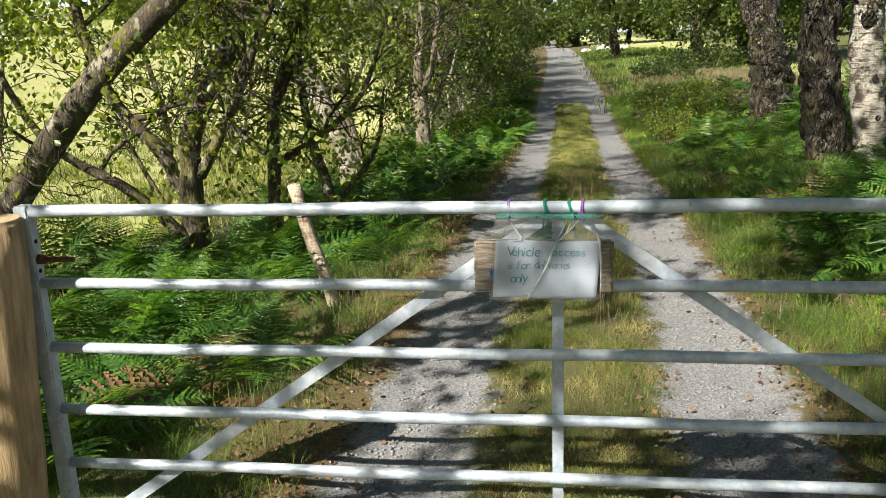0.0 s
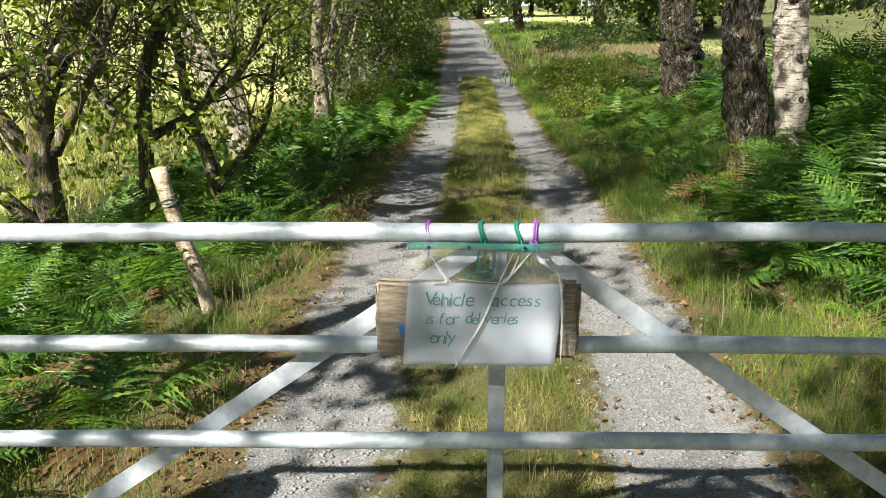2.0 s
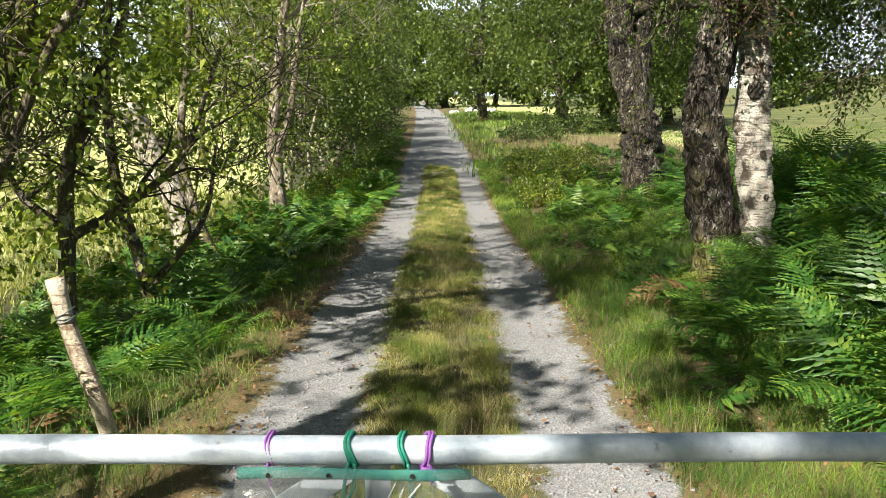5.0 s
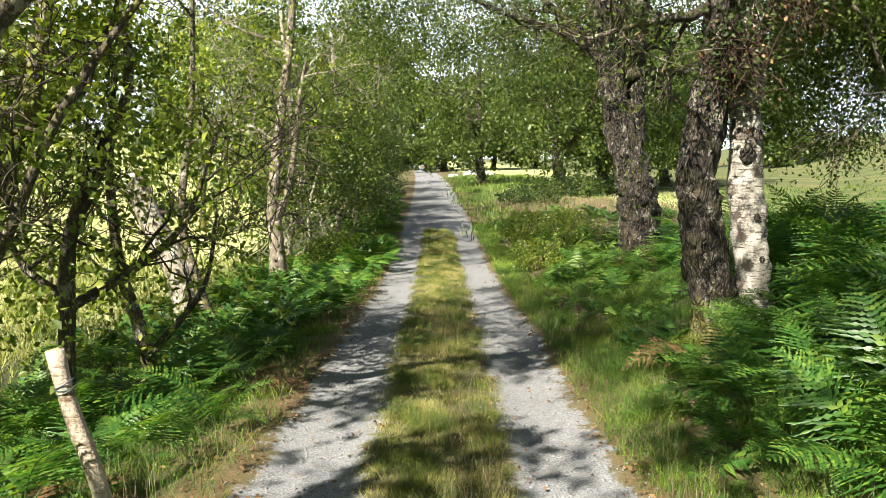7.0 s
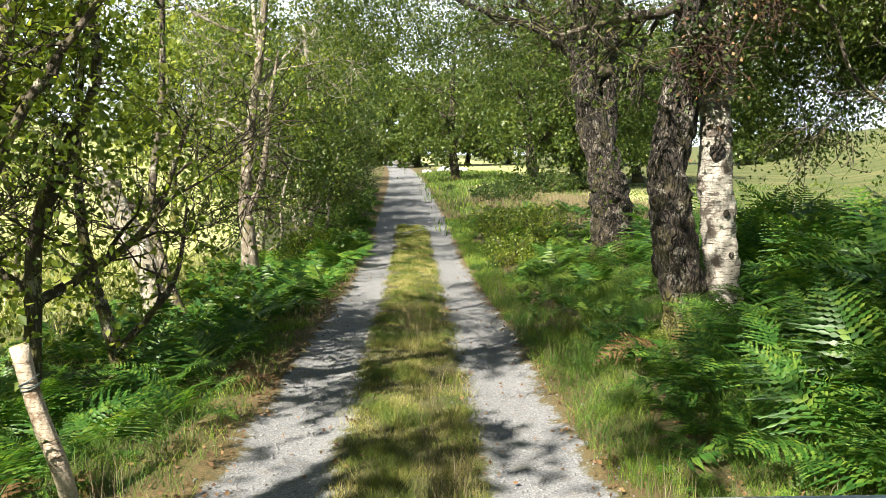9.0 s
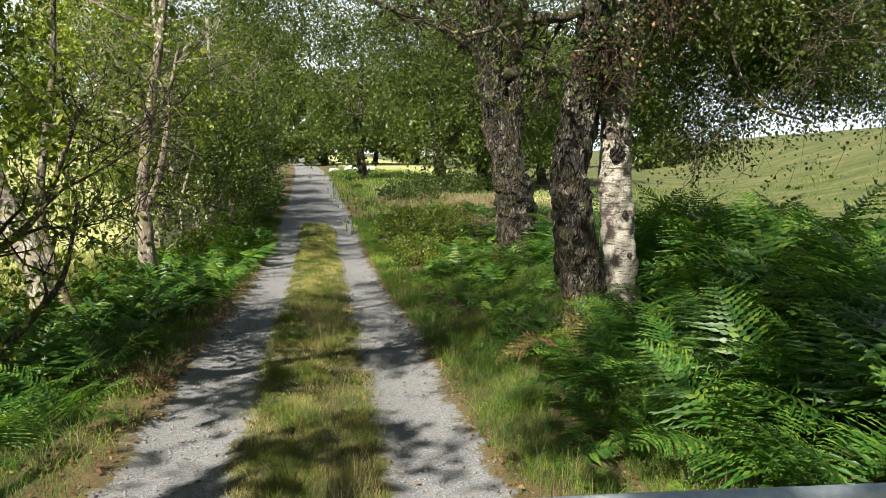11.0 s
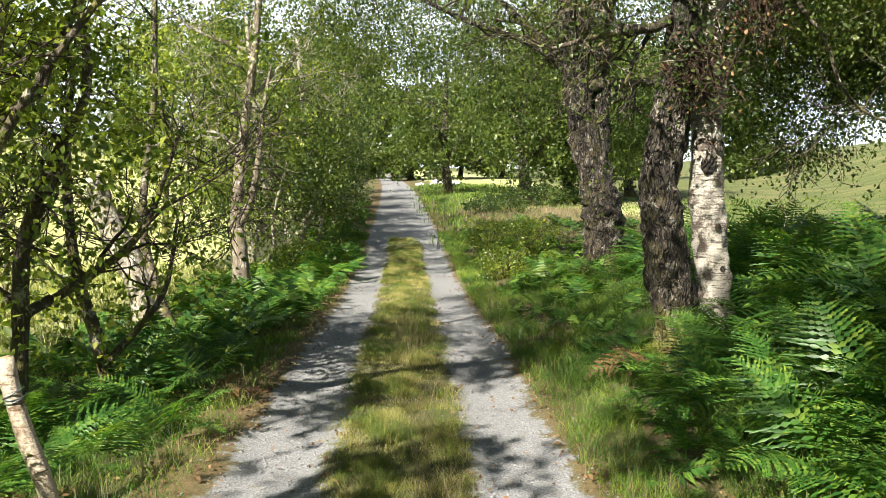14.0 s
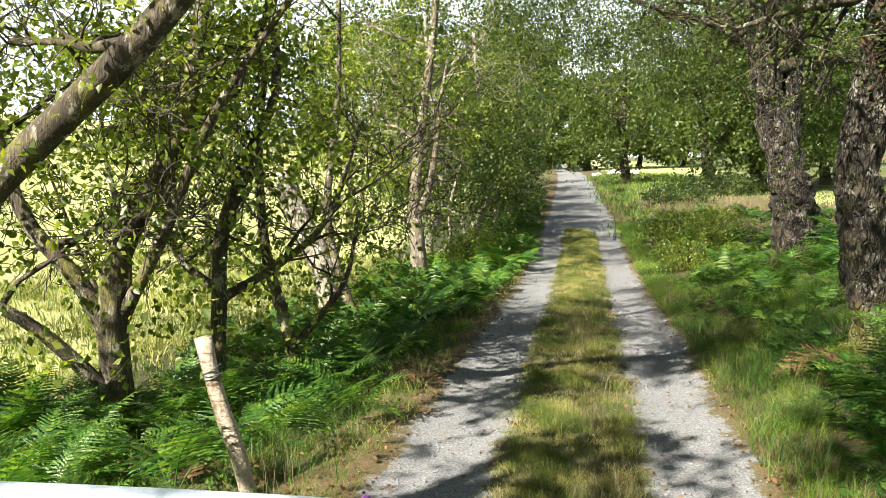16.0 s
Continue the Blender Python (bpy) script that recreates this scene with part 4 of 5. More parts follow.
# ---- grass, litter and stones ----
def blades(rng, x, y, height, width, lean=0.5):
    n = len(x)
    base = np.stack([x, y, land(x, y) - 0.01], 1)
    a = rng.uniform(0, 2 * np.pi, n)
    side = np.stack([np.cos(a), np.sin(a), np.zeros(n)], 1)
    b = rng.uniform(0, 2 * np.pi, n)
    tip = np.stack([np.cos(b), np.sin(b), np.zeros(n)], 1) * (rng.uniform(0.1, 1, n) * lean * height)[:, None]
    h = height[:, None] * np.array([[0, 0, 1.0]])
    w = width[:, None]
    v = np.stack([base - side * w, base + side * w, base + tip * 0.35 + h * 0.6 + side * w * 0.7, base + tip * 0.35 + h * 0.6 - side * w * 0.7, base + tip + h], 1).reshape(-1, 3)
    k = np.arange(n)[:, None] * 5
    return v, k + np.array([[0, 1, 2, 3]]), k + np.array([[3, 2, 4]])


def grass(name, label, mat, rng, x, y, height, width, lean=0.6):
    v, q, t = blades(rng, x, y, height, width, lean)
    return tagged(new(name, raw_mesh(name, v, [q, t], mat)), label, "grass", kind="stuff")


def tufted(rng, n, x0, x1, y0, y1, tufts, radius, power=1.6):
    """Blade places gathered in tufts, more of them near the gate."""
    cy = y0 + (y1 - y0) * rng.uniform(0, 1, tufts) ** power
    cx = rng.uniform(x0, x1, tufts)
    k = rng.integers(0, tufts, n)
    y = cy[k] + rng.normal(size=n) * radius
    x = cx[k] + rng.normal(size=n) * radius
    h = rng.uniform(0.55, 1.3, tufts)[k] * rng.uniform(0.5, 1.2, n)
    return x + lane_x(y), np.maximum(y, y0), h


x, y, h = tufted(rng, 115000, -0.36, 0.36, 1.6, 24.5, 1300, 0.055)
keep = np.abs(x - lane_x(y)) < 0.5
x, y, h = x[keep], y[keep], h[keep]
tall = 0.045 + 0.05 * smooth01(-0.2, 0.6, np.sin(x * 9 + y * 2.3) * np.sin(y * 3.1 - x * 5)) * smooth01(3.2, 5.0, y)
grass("grass", "sun-bleached grass strip along the middle of the lane", GRASS, rng, x, y, h * tall, 0.0006 + 0.00016 * y, 1.5)
x, y, h = tufted(rng, 130000, 1.05, 2.9, 1.6, 26, 1500, 0.1)
keep = (x - lane_x(y) > 1.0) & (np.abs(x - lane_x(y) - 1.62 - 0.1 * np.sin(y * 2.1)) > 0.05 + 0.1 * np.sin(y * 1.3))
x, y, h = x[keep], y[keep], h[keep]
grass("grass", "fine green verge grass beside the bracken", GRASS_GREEN, rng, x, y, h * 0.12, 0.0007 + 0.00018 * y, 1.6)
x, y, h = tufted(rng, 50000, -2.6, -1.1, 1.6, 26, 1000, 0.09)
keep = x - lane_x(y) < -1.02
x, y, h = x[keep], y[keep], h[keep]
grass("grass", "yellow-green verge grass below the lane trees", GRASS_GREEN, rng, x, y, h * 0.12, 0.0007 + 0.00018 * y, 1.6)
x, y, h = tufted(rng, 30000, -9.5, -2.8, 3.0, 20, 1500, 0.16, 1.2)
grass("grass", "bright tussocky pasture grass behind the trees", GRASS_FIELD, rng, x, y, h * 0.17, 0.003 + 0.0004 * y, 1.0)
x, y, h = tufted(rng, 30000, 4.0, 26, 5, 42, 5000, 0.35, 1.1)
grass("grass", "rough pasture grass on the hillside", GRASS_GREEN, rng, x, y, h * 0.1, 0.003 + 0.0003 * y, 1.2)
x, y, h = tufted(rng, 13000, 2.4, 7.5, 19, 33, 330, 0.25, 1.0)
grass("tall_grass", "pale seeding tall grass beside the far verge", HEATH, rng, x, y, h * 0.32, 0.003 + 0.0002 * y, 0.6)
x, y, h = tufted(rng, 14000, 1.1, 7, 22, 60, 900, 0.3, 1.0)
grass("grass", "bright short grass beside the far lane", GRASS_GREEN, rng, x, y, h * 0.22, 0.012 + 0 * y, 0.7)


x, y = -1.86 + rng.normal(size=1500) * 0.13, 1.93 + rng.normal(size=1500) * 0.08
grass("grass", "lush green grass round the foot of the gate post", GRASS_GREEN, rng, x, y, rng.uniform(0.12, 0.34, 1500), np.full(1500, 0.0022), 0.7)


def stalks():
    """Thin seeding stalks that stand above the grass in loose groups."""
    n = 1500
    heart = rng.integers(0, 90, n)
    hy = 3.2 + 11 * rng.uniform(0, 1, 90) ** 1.4
    hx = rng.choice([0.0, 0.12, 0.25, -1.25, -1.45, 1.2, 1.45, 1.8], 90)
    y = hy[heart] + rng.normal(size=n) * 0.16
    x = hx[heart] + rng.normal(size=n) * 0.07 + lane_x(y)
    grass("seeding_grass", "thin straw-coloured seeding grass stalks along the lane", HEATH, rng, x, y, rng.uniform(0.12, 0.3, n), 0.0007 + 0.00015 * y, 0.55)


stalks()


def litter():
    n = 4600
    s = rng.choice([-1.05, 1.05, 1.6, -0.32, 0.36, 1.65, -1.3, 0.8, -0.7], n, p=[.2, .2, .2, .08, .08, .08, .14, .01, .01])
    y = 1.8 + 15 * rng.uniform(0, 1, n) ** 1.7
    x = s + rng.normal(size=n) * 0.1 + lane_x(y)
    c = np.stack([x, y, land(x, y) + 0.008 + rng.uniform(0, 0.02, n)], 1)
    w = rng.normal(size=(n, 3))
    w[:, 2] *= 0.25
    v, f = leaf_arrays(rng, c, w, 0.03)
    return tagged(new("fallen_leaves", raw_mesh("fallen_leaves", v, f, LITTER)), "dry brown fallen leaves along the rut edges", "leaf litter", kind="stuff")


litter()


def pebbles():
    n = 9000
    y = 1.6 + 13 * rng.uniform(0, 1, n) ** 1.8
    x = rng.choice([-0.68, 0.68], n) + rng.normal(size=n) * 0.17 + lane_x(y)
    r = rng.uniform(0.004, 0.013, n)
    c = np.stack([x, y, land(x, y) + r * 0.25], 1)
    unit = np.array([(1, 0, 0), (-1, 0, 0), (0, 1, 0), (0, -1, 0), (0, 0, 0.6), (0, 0, -0.6)], float)
    v = (c[:, None] + unit[None] * r[:, None, None] * rng.uniform(0.6, 1.3, (n, 6, 1))).reshape(-1, 3)
    tri = np.array([(0, 2, 4), (2, 1, 4), (1, 3, 4), (3, 0, 4), (2, 0, 5), (1, 2, 5), (3, 1, 5), (0, 3, 5)])
    f = (np.arange(n)[:, None, None] * 6 + tri[None]).reshape(-1, 3)
    return tagged(new("gravel", raw_mesh("gravel", v, [f], PEBBLE)), "loose grey stones scattered on the ruts", "gravel", kind="stuff")


pebbles()


# ---- the gate ----
GY = 2.2
RAILS = [1.12, 0.9, 0.697, 0.495, 0.312, 0.15]


def build_gate():
    gate = thing("metal_gate", "galvanised tubular steel field gate, closed across the lane", "gate", at=(0, GY, 0))
    gate.rotation_euler[2] = radians(1.4)
    rng = np.random.default_rng(3)
    for i, z in enumerate(RAILS):
        bm = bmesh.new()
        r = 0.0178 if i == 0 else 0.0165
        n = 24
        pts = [(-1.575 + 3.08 * k / n, 0, z + 0.0016 * math.sin(k * 0.9 + i)) for k in range(n + 1)]
        tube(bm, pts, [r] * (n + 1), 18)
        part("rail", bm, STEEL, gate, smooth=True)
    for s in (-1, 1):
        bm = bmesh.new()
        sx = -1.592 if s < 0 else 1.52
        box(bm, (sx - 0.022, -0.022, 0.1), (sx + 0.022, 0.022, 1.138), 0.004)
        stile = part("stile", bm, STEEL, gate)
        if s < 0:
            # no real openings: black discs paint the dark of the holes
            for z in (1.03, 0.94):
                bm = bmesh.new()
                tube(bm, [(-1.5705, -0.001, z), (-1.5685, -0.001, z)], [0.007] * 2, 10)
                part("bolt_hole", bm, HOLE_SHADE, stile)
    bm = bmesh.new()
    box(bm, (-0.061, 0.018, 0.12), (-0.029, 0.024, 1.115), 0.001)
    part("upright_brace", bm, STEEL, gate)
    for s in (-1, 1):
        bm = bmesh.new()
        a, b = (Vector((-0.06, 0.0245, 1.1)), Vector((-1.44, 0.0245, 0.14))) if s < 0 else (Vector((0.0, 0.0245, 1.1)), Vector((1.38, 0.0245, 0.14)))
        d = (b - a).normalized()
        w = Vector((d.z, 0, -d.x)) * 0.0185
        vs = [bm.verts.new(p + q + Vector((0, t, 0))) for t in (0.0, 0.006) for p, q in ((a, w), (a, -w), (b, -w), (b, w))]
        for f in ((0, 1, 2, 3), (7, 6, 5, 4), (0, 4, 5, 1), (1, 5, 6, 2), (2, 6, 7, 3), (3, 7, 4, 0)):
            bm.faces.new([vs[k] for k in f])
        bmesh.ops.recalc_face_normals(bm, faces=bm.faces)
        part("diagonal_brace", bm, STEEL, gate)
    bm = bmesh.new()
    tube(bm, [(-1.68, 0.0, 0.975), (-1.46, 0.0, 0.975)], [0.0085] * 2, 10)
    tube(bm, [(-1.569, 0.0, 0.975), (-1.552, 0.0, 0.975)], [0.017] * 2, 6)
    part("hinge_bolt", bm, RUST, gate, "rusty threaded hinge bolt", True)
    return gate


build_gate()


def build_post(name, label, x, y, r, top, rail_side, lean=0.0):
    post = thing(name, label, "post", at=(x, y, 0))
    rng = np.random.default_rng(8)
    bm = bmesh.new()
    pts = [(lean * (z / top - 0.6) + 0.012 * math.sin(z * 2), 0, z) for z in np.linspace(-0.4, top, 14)]
    end = pts[-1][0]
    tube(bm, pts, [r * (1 + 0.02 * math.sin(k * 1.3)) for k in range(13)] + [r * 0.95], 28, 0.012, rng)
    part("shaft", bm, WOOD, post, smooth=True)
    bm = bmesh.new()
    tube(bm, [(end, 0, top - 0.004), (end, 0, top + 0.004)], [r * 0.93, r * 0.9], 28)
    part("cut_end", bm, WOOD_END, post, "pale sawn top")
    bm = bmesh.new()
    tube(bm, [(rail_side * 0.02, -r * 0.7, 0.62), (rail_side * 0.6, -r * 0.9, 0.62), (rail_side * 1.9, -r * 1.0, 0.6)], [0.05, 0.05, 0.05], 14)
    part("side_rail", bm, WOOD_OLD, post, "grey half-round fence rail", True)
    return post


build_post("gate_post", "thick round peeled timber gate post with sawn top", -1.678, GY - 0.15, 0.098, 1.115, -1, 0.085)
build_post("latch_post", "thick round peeled timber latch post", 1.66, GY + 0.02, 0.105, 1.12, 1)


def build_board():
    """The weathered board behind the notice, bolted to the rails."""
    board = thing("wooden_board", "weathered grey wooden board wired between the gate rails", "board", at=(0, GY, 0))
    bm = bmesh.new()
    box(bm, (-0.268, -0.048, 0.893), (0.1, -0.0185, 1.037), 0.006)
    bmesh.ops.subdivide_edges(bm, edges=bm.edges, cuts=3, use_grid_fill=True)
    rng = np.random.default_rng(2)
    for v in bm.verts:
        v.co += Vector(rng.normal(size=3)) * 0.0016
    part("plank", bm, WOOD_OLD, board)
    bm = bmesh.new()
    vs = [bm.verts.new(p) for p in ((-0.229, -0.0515, 0.958), (-0.22, -0.053, 0.961), (-0.218, -0.0515, 0.952), (-0.2135, -0.055, 0.938), (-0.217, -0.0525, 0.934), (-0.223, -0.0515, 0.936), (-0.226, -0.0545, 0.947))]
    bm.faces.new(vs)
    made = bmesh.ops.extrude_face_region(bm, geom=bm.faces[:])
    bmesh.ops.translate(bm, verts=[v for v in made["geom"] if isinstance(v, bmesh.types.BMVert)], vec=(0, 0.0012, 0))
    bmesh.ops.recalc_face_normals(bm, faces=bm.faces)
    part("tag", bm, BLUE, board, "scrap of bright blue tape")


build_board()


def build_notice():
    n = thing("notice", "handwritten notice in a clear plastic pocket tied to the gate", "sign", at=(0, GY, 0))

    def hang(z):
        """How far the pocket stands off the rail: it bulges over the board."""
        return -0.021 - 0.034 * float(smooth01(1.095, 1.035, z))

    def sheet(name, x0, x1, z0, z1, depth, mat, nx=26, nz=20, wave=0.004, label="", skew=0.0, phase=0.0, thick=0.0006):
        bm = bmesh.new()
        rows = []
        for j in range(nz + 1):
            row = []
            for i in range(nx + 1):
                u, v = i / nx, j / nz
                z = z0 + (z1 - z0) * v
                y = hang(z) + depth - wave * (1 + 0.6 * math.sin(u * 9 + v * 5 + phase) + 0.4 * math.sin(u * 17 - v * 8 + phase))
                row.append(bm.verts.new((x0 + (x1 - x0) * u - skew * (1 - v), y, z + 0.0015 * math.sin(u * 7))))
            rows.append(row)
        for a, b in zip(rows, rows[1:]):
            for k in range(nx):
                bm.faces.new((a[k], a[k + 1], b[k + 1], b[k]))
        ob = part(name, bm, mat, n, label, True)
        ob.modifiers.new("thickness", "SOLIDIFY").thickness = thick
        return ob

    sheet("paper", -0.208, 0.069, 0.882, 1.04, -0.001, PAPER, wave=0.001, label="grey damp handwritten sheet", skew=0.012)
    sheet("pocket", -0.212, 0.073, 0.876, 1.104, -0.006, PLASTIC, wave=0.0028, label="clear creased plastic pocket", skew=0.016)
    sheet("punched_strip", -0.21, 0.07, 1.094, 1.108, -0.008, PLASTIC_STRIP, nz=2, wave=0.0012, label="teal-tinted punched strip")
    # black discs painted for the dark of the punched holes
    for x in (-0.1, 0.0, -0.172):
        bm = bmesh.new()
        tube(bm, [(x, -0.0335, 1.1), (x, -0.0325, 1.1)], [0.003] * 2, 12)
        part("punch_hole", bm, HOLE_SHADE, n)
    # raised creases of the pocket, in whitish plastic that paints their highlights
    for pts in (((-0.02, 1.09), (-0.05, 1.035), (-0.075, 0.97), (-0.115, 0.9)), ((-0.01, 1.085), (-0.03, 1.05), (-0.066, 1.03)),
                ((0.01, 1.09), (-0.02, 1.06), (-0.045, 1.042)), ((-0.17, 1.085), (-0.145, 1.055), (-0.13, 1.042)), ((-0.155, 1.062), (-0.14, 1.046), (-0.165, 1.043)),
                ((0.04, 1.08), (0.062, 1.045), (0.068, 0.96), (0.067, 0.888)), ((-0.12, 1.05), (-0.07, 1.045), (-0.02, 1.044)), ((-0.13, 0.9), (-0.12, 0.89), (-0.125, 0.88))):
        bm = bmesh.new()
        line = curve([(x, hang(z) - 0.0105, z) for x, z in pts], 6)
        m = len(line)
        vs = []
        for i, p in enumerate(line):
            w = 0.0021 * math.sin(math.pi * (i + 0.4) / m) * (1 + 0.4 * math.sin(i * 2.1)) + 0.0003
            vs.append((bm.verts.new(p + Vector((-w, 0.003, 0))), bm.verts.new(p + Vector((w * 0.3, -0.0015, 0))), bm.verts.new(p + Vector((w * 1.4, 0.003, 0)))))
        for a, b in zip(vs, vs[1:]):
            bm.faces.new((a[0], a[1], b[1], b[0]))
            bm.faces.new((a[1], a[2], b[2], b[1]))
        part("crease", bm, PLASTIC_GLINT, n, "crease in the plastic with its glint painted white")
    # the handwriting, letter by letter a little uneven
    hand = np.random.default_rng(21)
    for text, x, z, size, wide in (("Vehicle", -0.181, 0.998, 0.037, 0.0142), ("access", -0.06, 0.999, 0.034, 0.0152), ("is", -0.18, 0.963, 0.03, 0.009), ("for", -0.155, 0.963, 0.032, 0.0115),
                                   ("deliveries", -0.108, 0.965, 0.031, 0.0112), ("only", -0.173, 0.925, 0.034, 0.0132)):
        cx = x
        for ch in text:
            cu = bpy.data.curves.new("letter", "FONT")
            cu.body, cu.size, cu.shear, cu.extrude, cu.offset = ch, size * hand.uniform(0.94, 1.08), 0.16, 0.0002, -0.0003
            tmp = new("letter_source", cu)
            me = bpy.data.meshes.new_from_object(tmp.evaluated_get(bpy.context.evaluated_depsgraph_get()))
            bpy.data.objects.remove(tmp)
            me.materials.clear()
            me.materials.append(INK)
            ob = new("letter", me)
            ob.parent = n
            ob.matrix_basis = pose(cx, -0.0594, z + hand.uniform(-0.0012, 0.0012), 90, 0, 0) @ pose(0, 0, 0, 0, 0, hand.uniform(-4, 4))
            cx += wide * (0.55 if ch in "il" else 1.0)


build_notice()


def tie(name, label, x, mat, tilt, thick, tail, knot=False):
    t = thing(name, label, "string", "ties on the gate", (x, GY, 1.12))
    bm = bmesh.new()
    n = 22
    for turn in range(2):
        pts = [(tilt * math.cos(a) + 0.004 * turn + 0.0015 * math.sin(3 * a), 0.0205 * math.cos(a - 1.2), 0.0205 * math.sin(a - 1.2)) for a in np.linspace(0, 2 * math.pi, n)]
        tube(bm, pts, [thick] * n, 7)
    part("loop", bm, mat, t, smooth=True)
    bm = bmesh.new()
    pts = curve([(x_, -0.0205 - 0.002 * (i > 0) - 0.002 * (i > 1), z_) for i, (x_, z_) in enumerate(tail)], 5)
    tube(bm, pts, [thick] * len(pts), 7)
    if knot:
        for k in range(3):
            tube(bm, [(tail[0][0] - 0.008 + 0.005 * k, -0.022, -0.014), (tail[0][0] + 0.006 - 0.004 * k, -0.027, -0.021 - 0.004 * k)], [thick * 1.2] * 2, 7)
    part("loose_end", bm, mat, t, smooth=True)


tie("string_tie", "purple twine looped round the top rail", -0.175, PURPLE, 0.002, 0.0016, [(0.0, -0.01), (0.002, -0.035), (0.0, -0.04)])
tie("string_tie", "teal twine looped round the top rail", -0.075, TEAL, 0.006, 0.0022, [(0.005, -0.01), (0.0, -0.05), (-0.03, -0.08), (-0.055, -0.09), (-0.07, -0.105)])
tie("string_tie", "teal twine looped round the top rail", -0.012, TEAL, 0.005, 0.002, [(0.006, -0.01), (0.012, -0.05), (0.016, -0.085), (0.02, -0.105)])
tie("string_tie", "knotted purple twine looped round the top rail", 0.014, PURPLE, -0.005, 0.002, [(0.004, -0.01), (0.014, -0.024), (0.008, -0.034)], True)
tie("string_bundle", "tangled teal twine hanging behind the pocket", -0.078, TEAL, 0.003, 0.0022, [(0.0, -0.01), (-0.005, -0.055), (0.02, -0.066), (-0.02, -0.07), (0.018, -0.078), (-0.015, -0.083)])


# ---- loose things along the verge ----
def build_stake():
    st = thing("leaning_stake", "leaning peeled birch stake wound with wire", "post", at=(-1.54, 4.95, ground_at(-1.54, 4.95)))
    rng = np.random.default_rng(6)
    bm = bmesh.new()
    top = Vector((-0.22, 0.02, 0.79))
    pts = [top * t + Vector((0.006 * math.sin(7 * t), 0.006 * math.cos(5 * t), 0)) for t in np.linspace(-0.25, 1, 16)]
    tube(bm, pts, [0.043 - 0.003 * t + 0.002 * math.sin(t * 14) for t in np.linspace(0, 1, 16)], 18, 0.03, rng)
    part("shaft", bm, STAKE, st, smooth=True)
    bm = bmesh.new()
    tube(bm, [top * 0.997, top * 1.006], [0.036, 0.034], 18)
    part("cut_end", bm, WOOD_END, st, "pale sawn end")
    axis = top.normalized()
    s = axis.orthogonal().normalized()
    u = axis.cross(s)
    for k, t in enumerate((0.78, 0.765, 0.8)):
        bm = bmesh.new()
        pts = [top * t + (s * math.cos(a) + u * math.sin(a)) * 0.0475 + axis * 0.012 * math.sin(a + k) for a in np.linspace(0, 2 * math.pi, 20)]
        tube(bm, pts, [0.0032] * 20, 6)
        part("wire", bm, WIRE, st, "twisted grey wire", True)


build_stake()


def boulder(x, y, r, squash):
    rng = np.random.default_rng(int(x * 7 + 90))
    b = thing("boulder", "pale weathered boulder on the sunny grass", "rock", "boulders at the lane end", (x, y, ground_at(x, y)))
    bm = bmesh.new()
    bmesh.ops.create_icosphere(bm, subdivisions=3, radius=r)
    for v in bm.verts:
        v.co *= 1 + 0.25 * noise.noise(v.co * 1.8 / r + Vector((x, y, 0)))
        v.co.z *= squash
        v.co.x *= 1.35
    part("rock", bm, STONE_PALE, b, smooth=True)


boulder(0.75, 62, 0.28, 0.9)
boulder(2.05, 62, 0.42, 0.85)
boulder(3.4, 63, 0.34, 0.8)


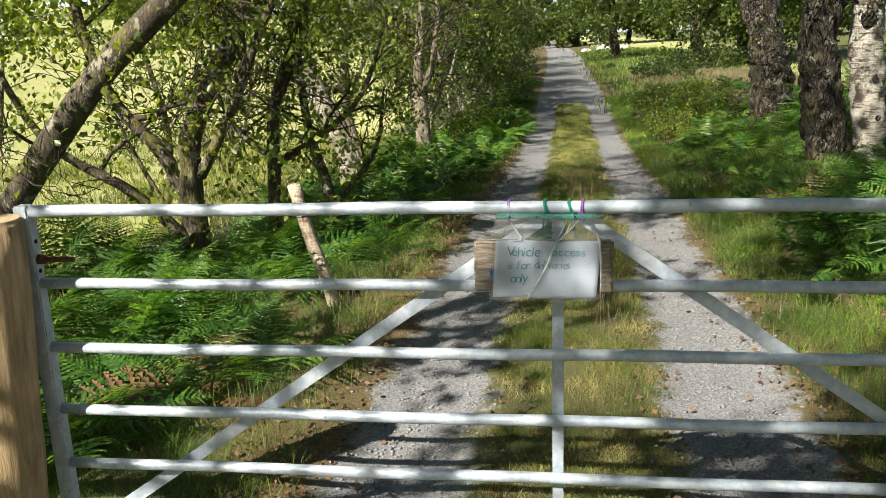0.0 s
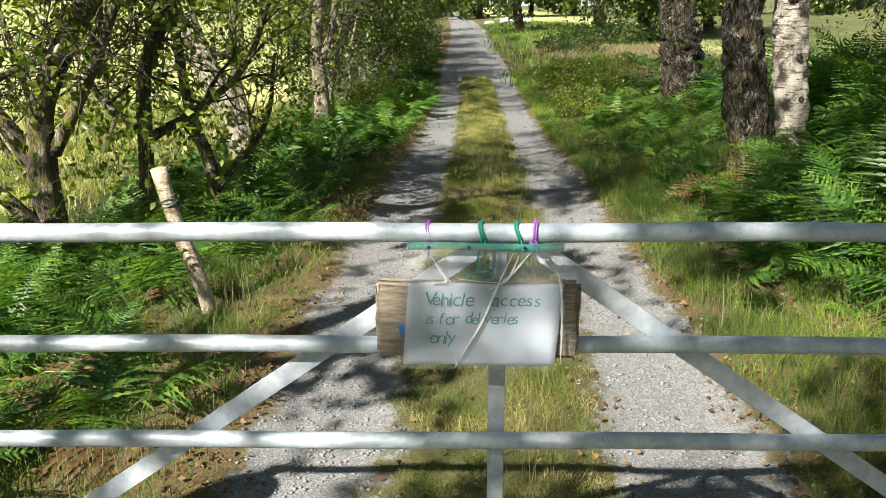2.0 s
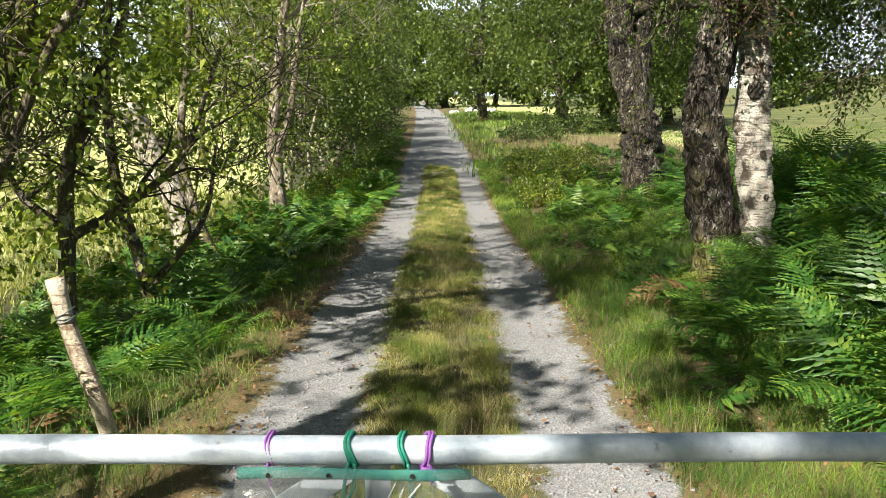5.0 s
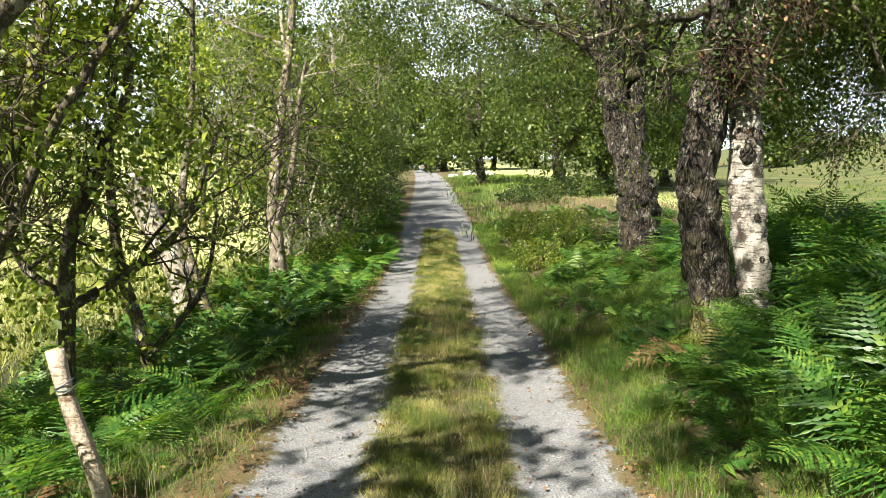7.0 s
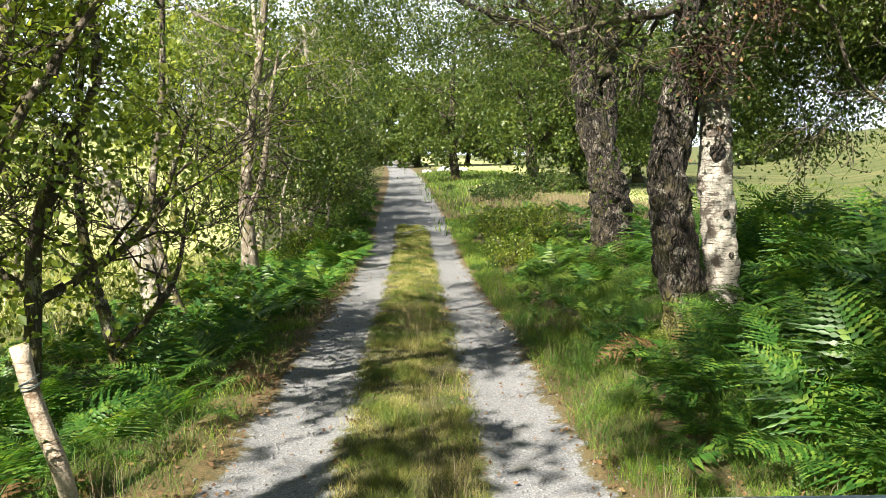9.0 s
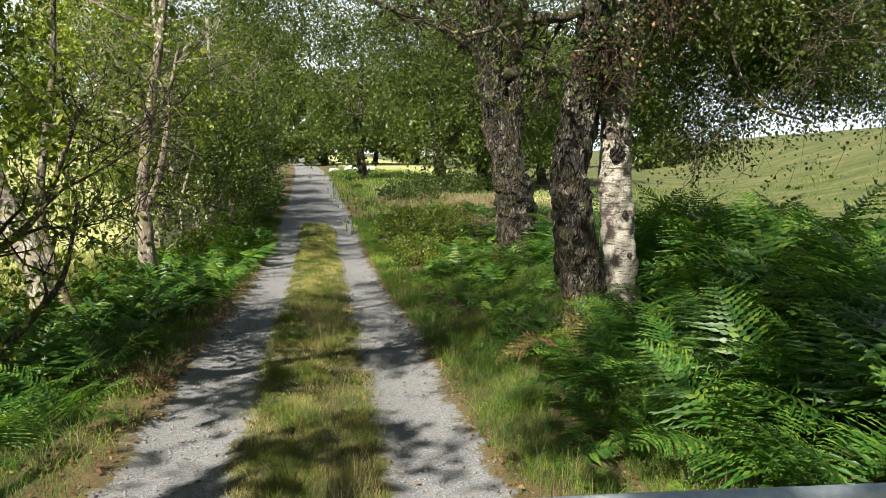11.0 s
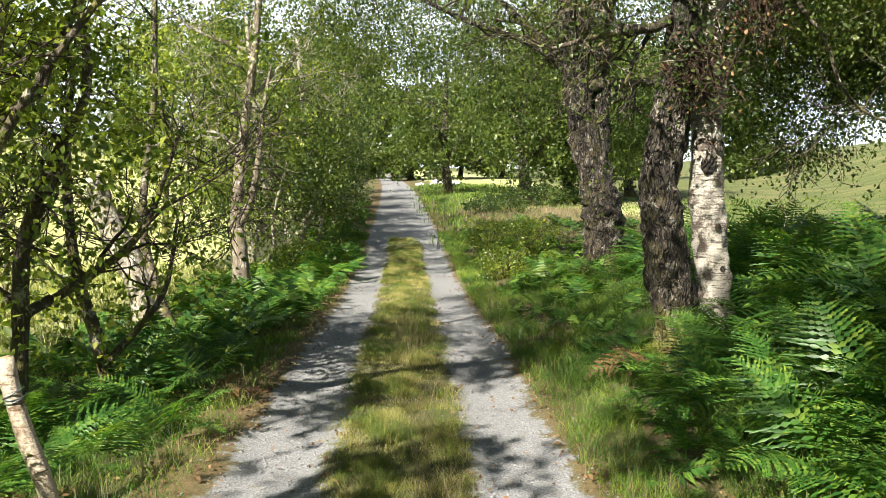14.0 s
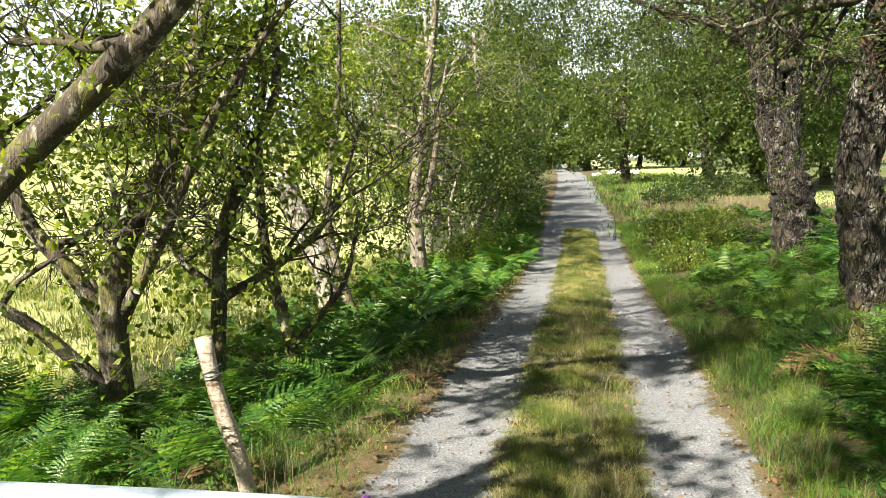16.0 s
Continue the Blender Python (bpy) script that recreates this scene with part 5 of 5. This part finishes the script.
def shaggy_clump(x, y, z, r, label, seed, leafy):
    """A matted nest of shoots and dead leaves on a trunk."""
    top = thing("witches_broom", label, "ivy", at=(x, y, z))
    rng = np.random.default_rng(seed)
    bm = bmesh.new()
    for k in range(220):
        p = Vector(rng.normal(size=3)) * r * 0.4
        d = Vector((rng.normal() * 0.55, -abs(rng.normal()) * 0.5, rng.normal() * 0.55)) * r
        tube(bm, [p, p + d * 0.5 + Vector((0, 0, 0.03)), p + d], [0.005, 0.0035, 0.0012], 4)
    tagged(part("twig_tangle", bm, TWIG, top, "red-brown dead twigs"), kind="stuff")
    for nm, mat, n, size, zz in (("ivy_foliage", LEAF_DARK, leafy, 0.05, 0.25), ("dead_foliage", LITTER, 160, 0.04, -0.1)):
        c = rng.normal(size=(n, 3)) * np.array((0.62, 0.45, 0.75)) * r + np.array((0, 0, zz * r))
        v, f = leaf_arrays(rng, c, rng.normal(size=(n, 3)) + np.array((0, -0.4, -0.3)), size)
        ob = new(nm, raw_mesh(nm, v, f, mat))
        ob.parent = top


shaggy_clump(2.38, 7.98, 2.36, 0.29, "shaggy red-brown clump of twigs and ivy on the trunk", 9, 900)
shaggy_clump(2.9, 8.0, 2.85, 0.24, "dark shaggy twig clump beside the birch trunk", 10, 300)


def bush(x, y, r, h, n, size, mat, label, seed):
    rng = np.random.default_rng(seed)
    top = thing("bush", label, "bush", at=(x, y, ground_at(x, y)))
    for k in range(9):
        bm = bmesh.new()
        a = rng.uniform(0, 6.28)
        d = Vector((math.cos(a) * r * 0.7, math.sin(a) * r * 0.7, h * rng.uniform(0.5, 0.95)))
        tube(bm, [(0, 0, -0.05), d * 0.5 + Vector((0, 0, 0.1)), d], [0.015, 0.01, 0.004], 5)
        part("stem", bm, BARK_TWIG, top)
    d = rng.normal(size=(n, 3))
    d /= np.linalg.norm(d, axis=1, keepdims=True)
    c = d * rng.uniform(0.5, 1, (n, 1)) * np.array((r, r, h * 0.5)) + np.array((0, 0, h * 0.5))
    ob = new("foliage", crown_mesh("foliage", rng, c, 7, 0.25, size, mat))
    ob.parent = top


bush(3.05, 30, 1.3, 0.9, 350, 0.09, LEAF_DARK, "low dark-green bush in the verge", 301)
bush(1.72, 15.8, 0.5, 0.6, 240, 0.05, LEAF, "bright yellow-green bush beside the lane", 308)
bush(2.25, 17.4, 0.6, 0.65, 240, 0.05, LEAF, "bright leafy scrub beside the lane", 309)
bush(1.9, 20.5, 0.7, 0.8, 260, 0.06, LEAF, "bright yellow-green bush beside the lane", 302)
bush(2.6, 19.0, 0.8, 0.75, 260, 0.06, LEAF, "bright leafy scrub beside the lane", 303)
bush(-2.2, 18.2, 0.6, 0.8, 200, 0.06, LEAF, "yellow-green sapling scrub below the lane trees", 304)
bush(5.4, 36, 1.8, 1.0, 300, 0.12, LEAF_DARK, "nettle-green bush around the pasture birch", 305)
bush(7.6, 38, 1.6, 0.9, 300, 0.12, LEAF_DARK, "low green bush around the pasture birches", 306)
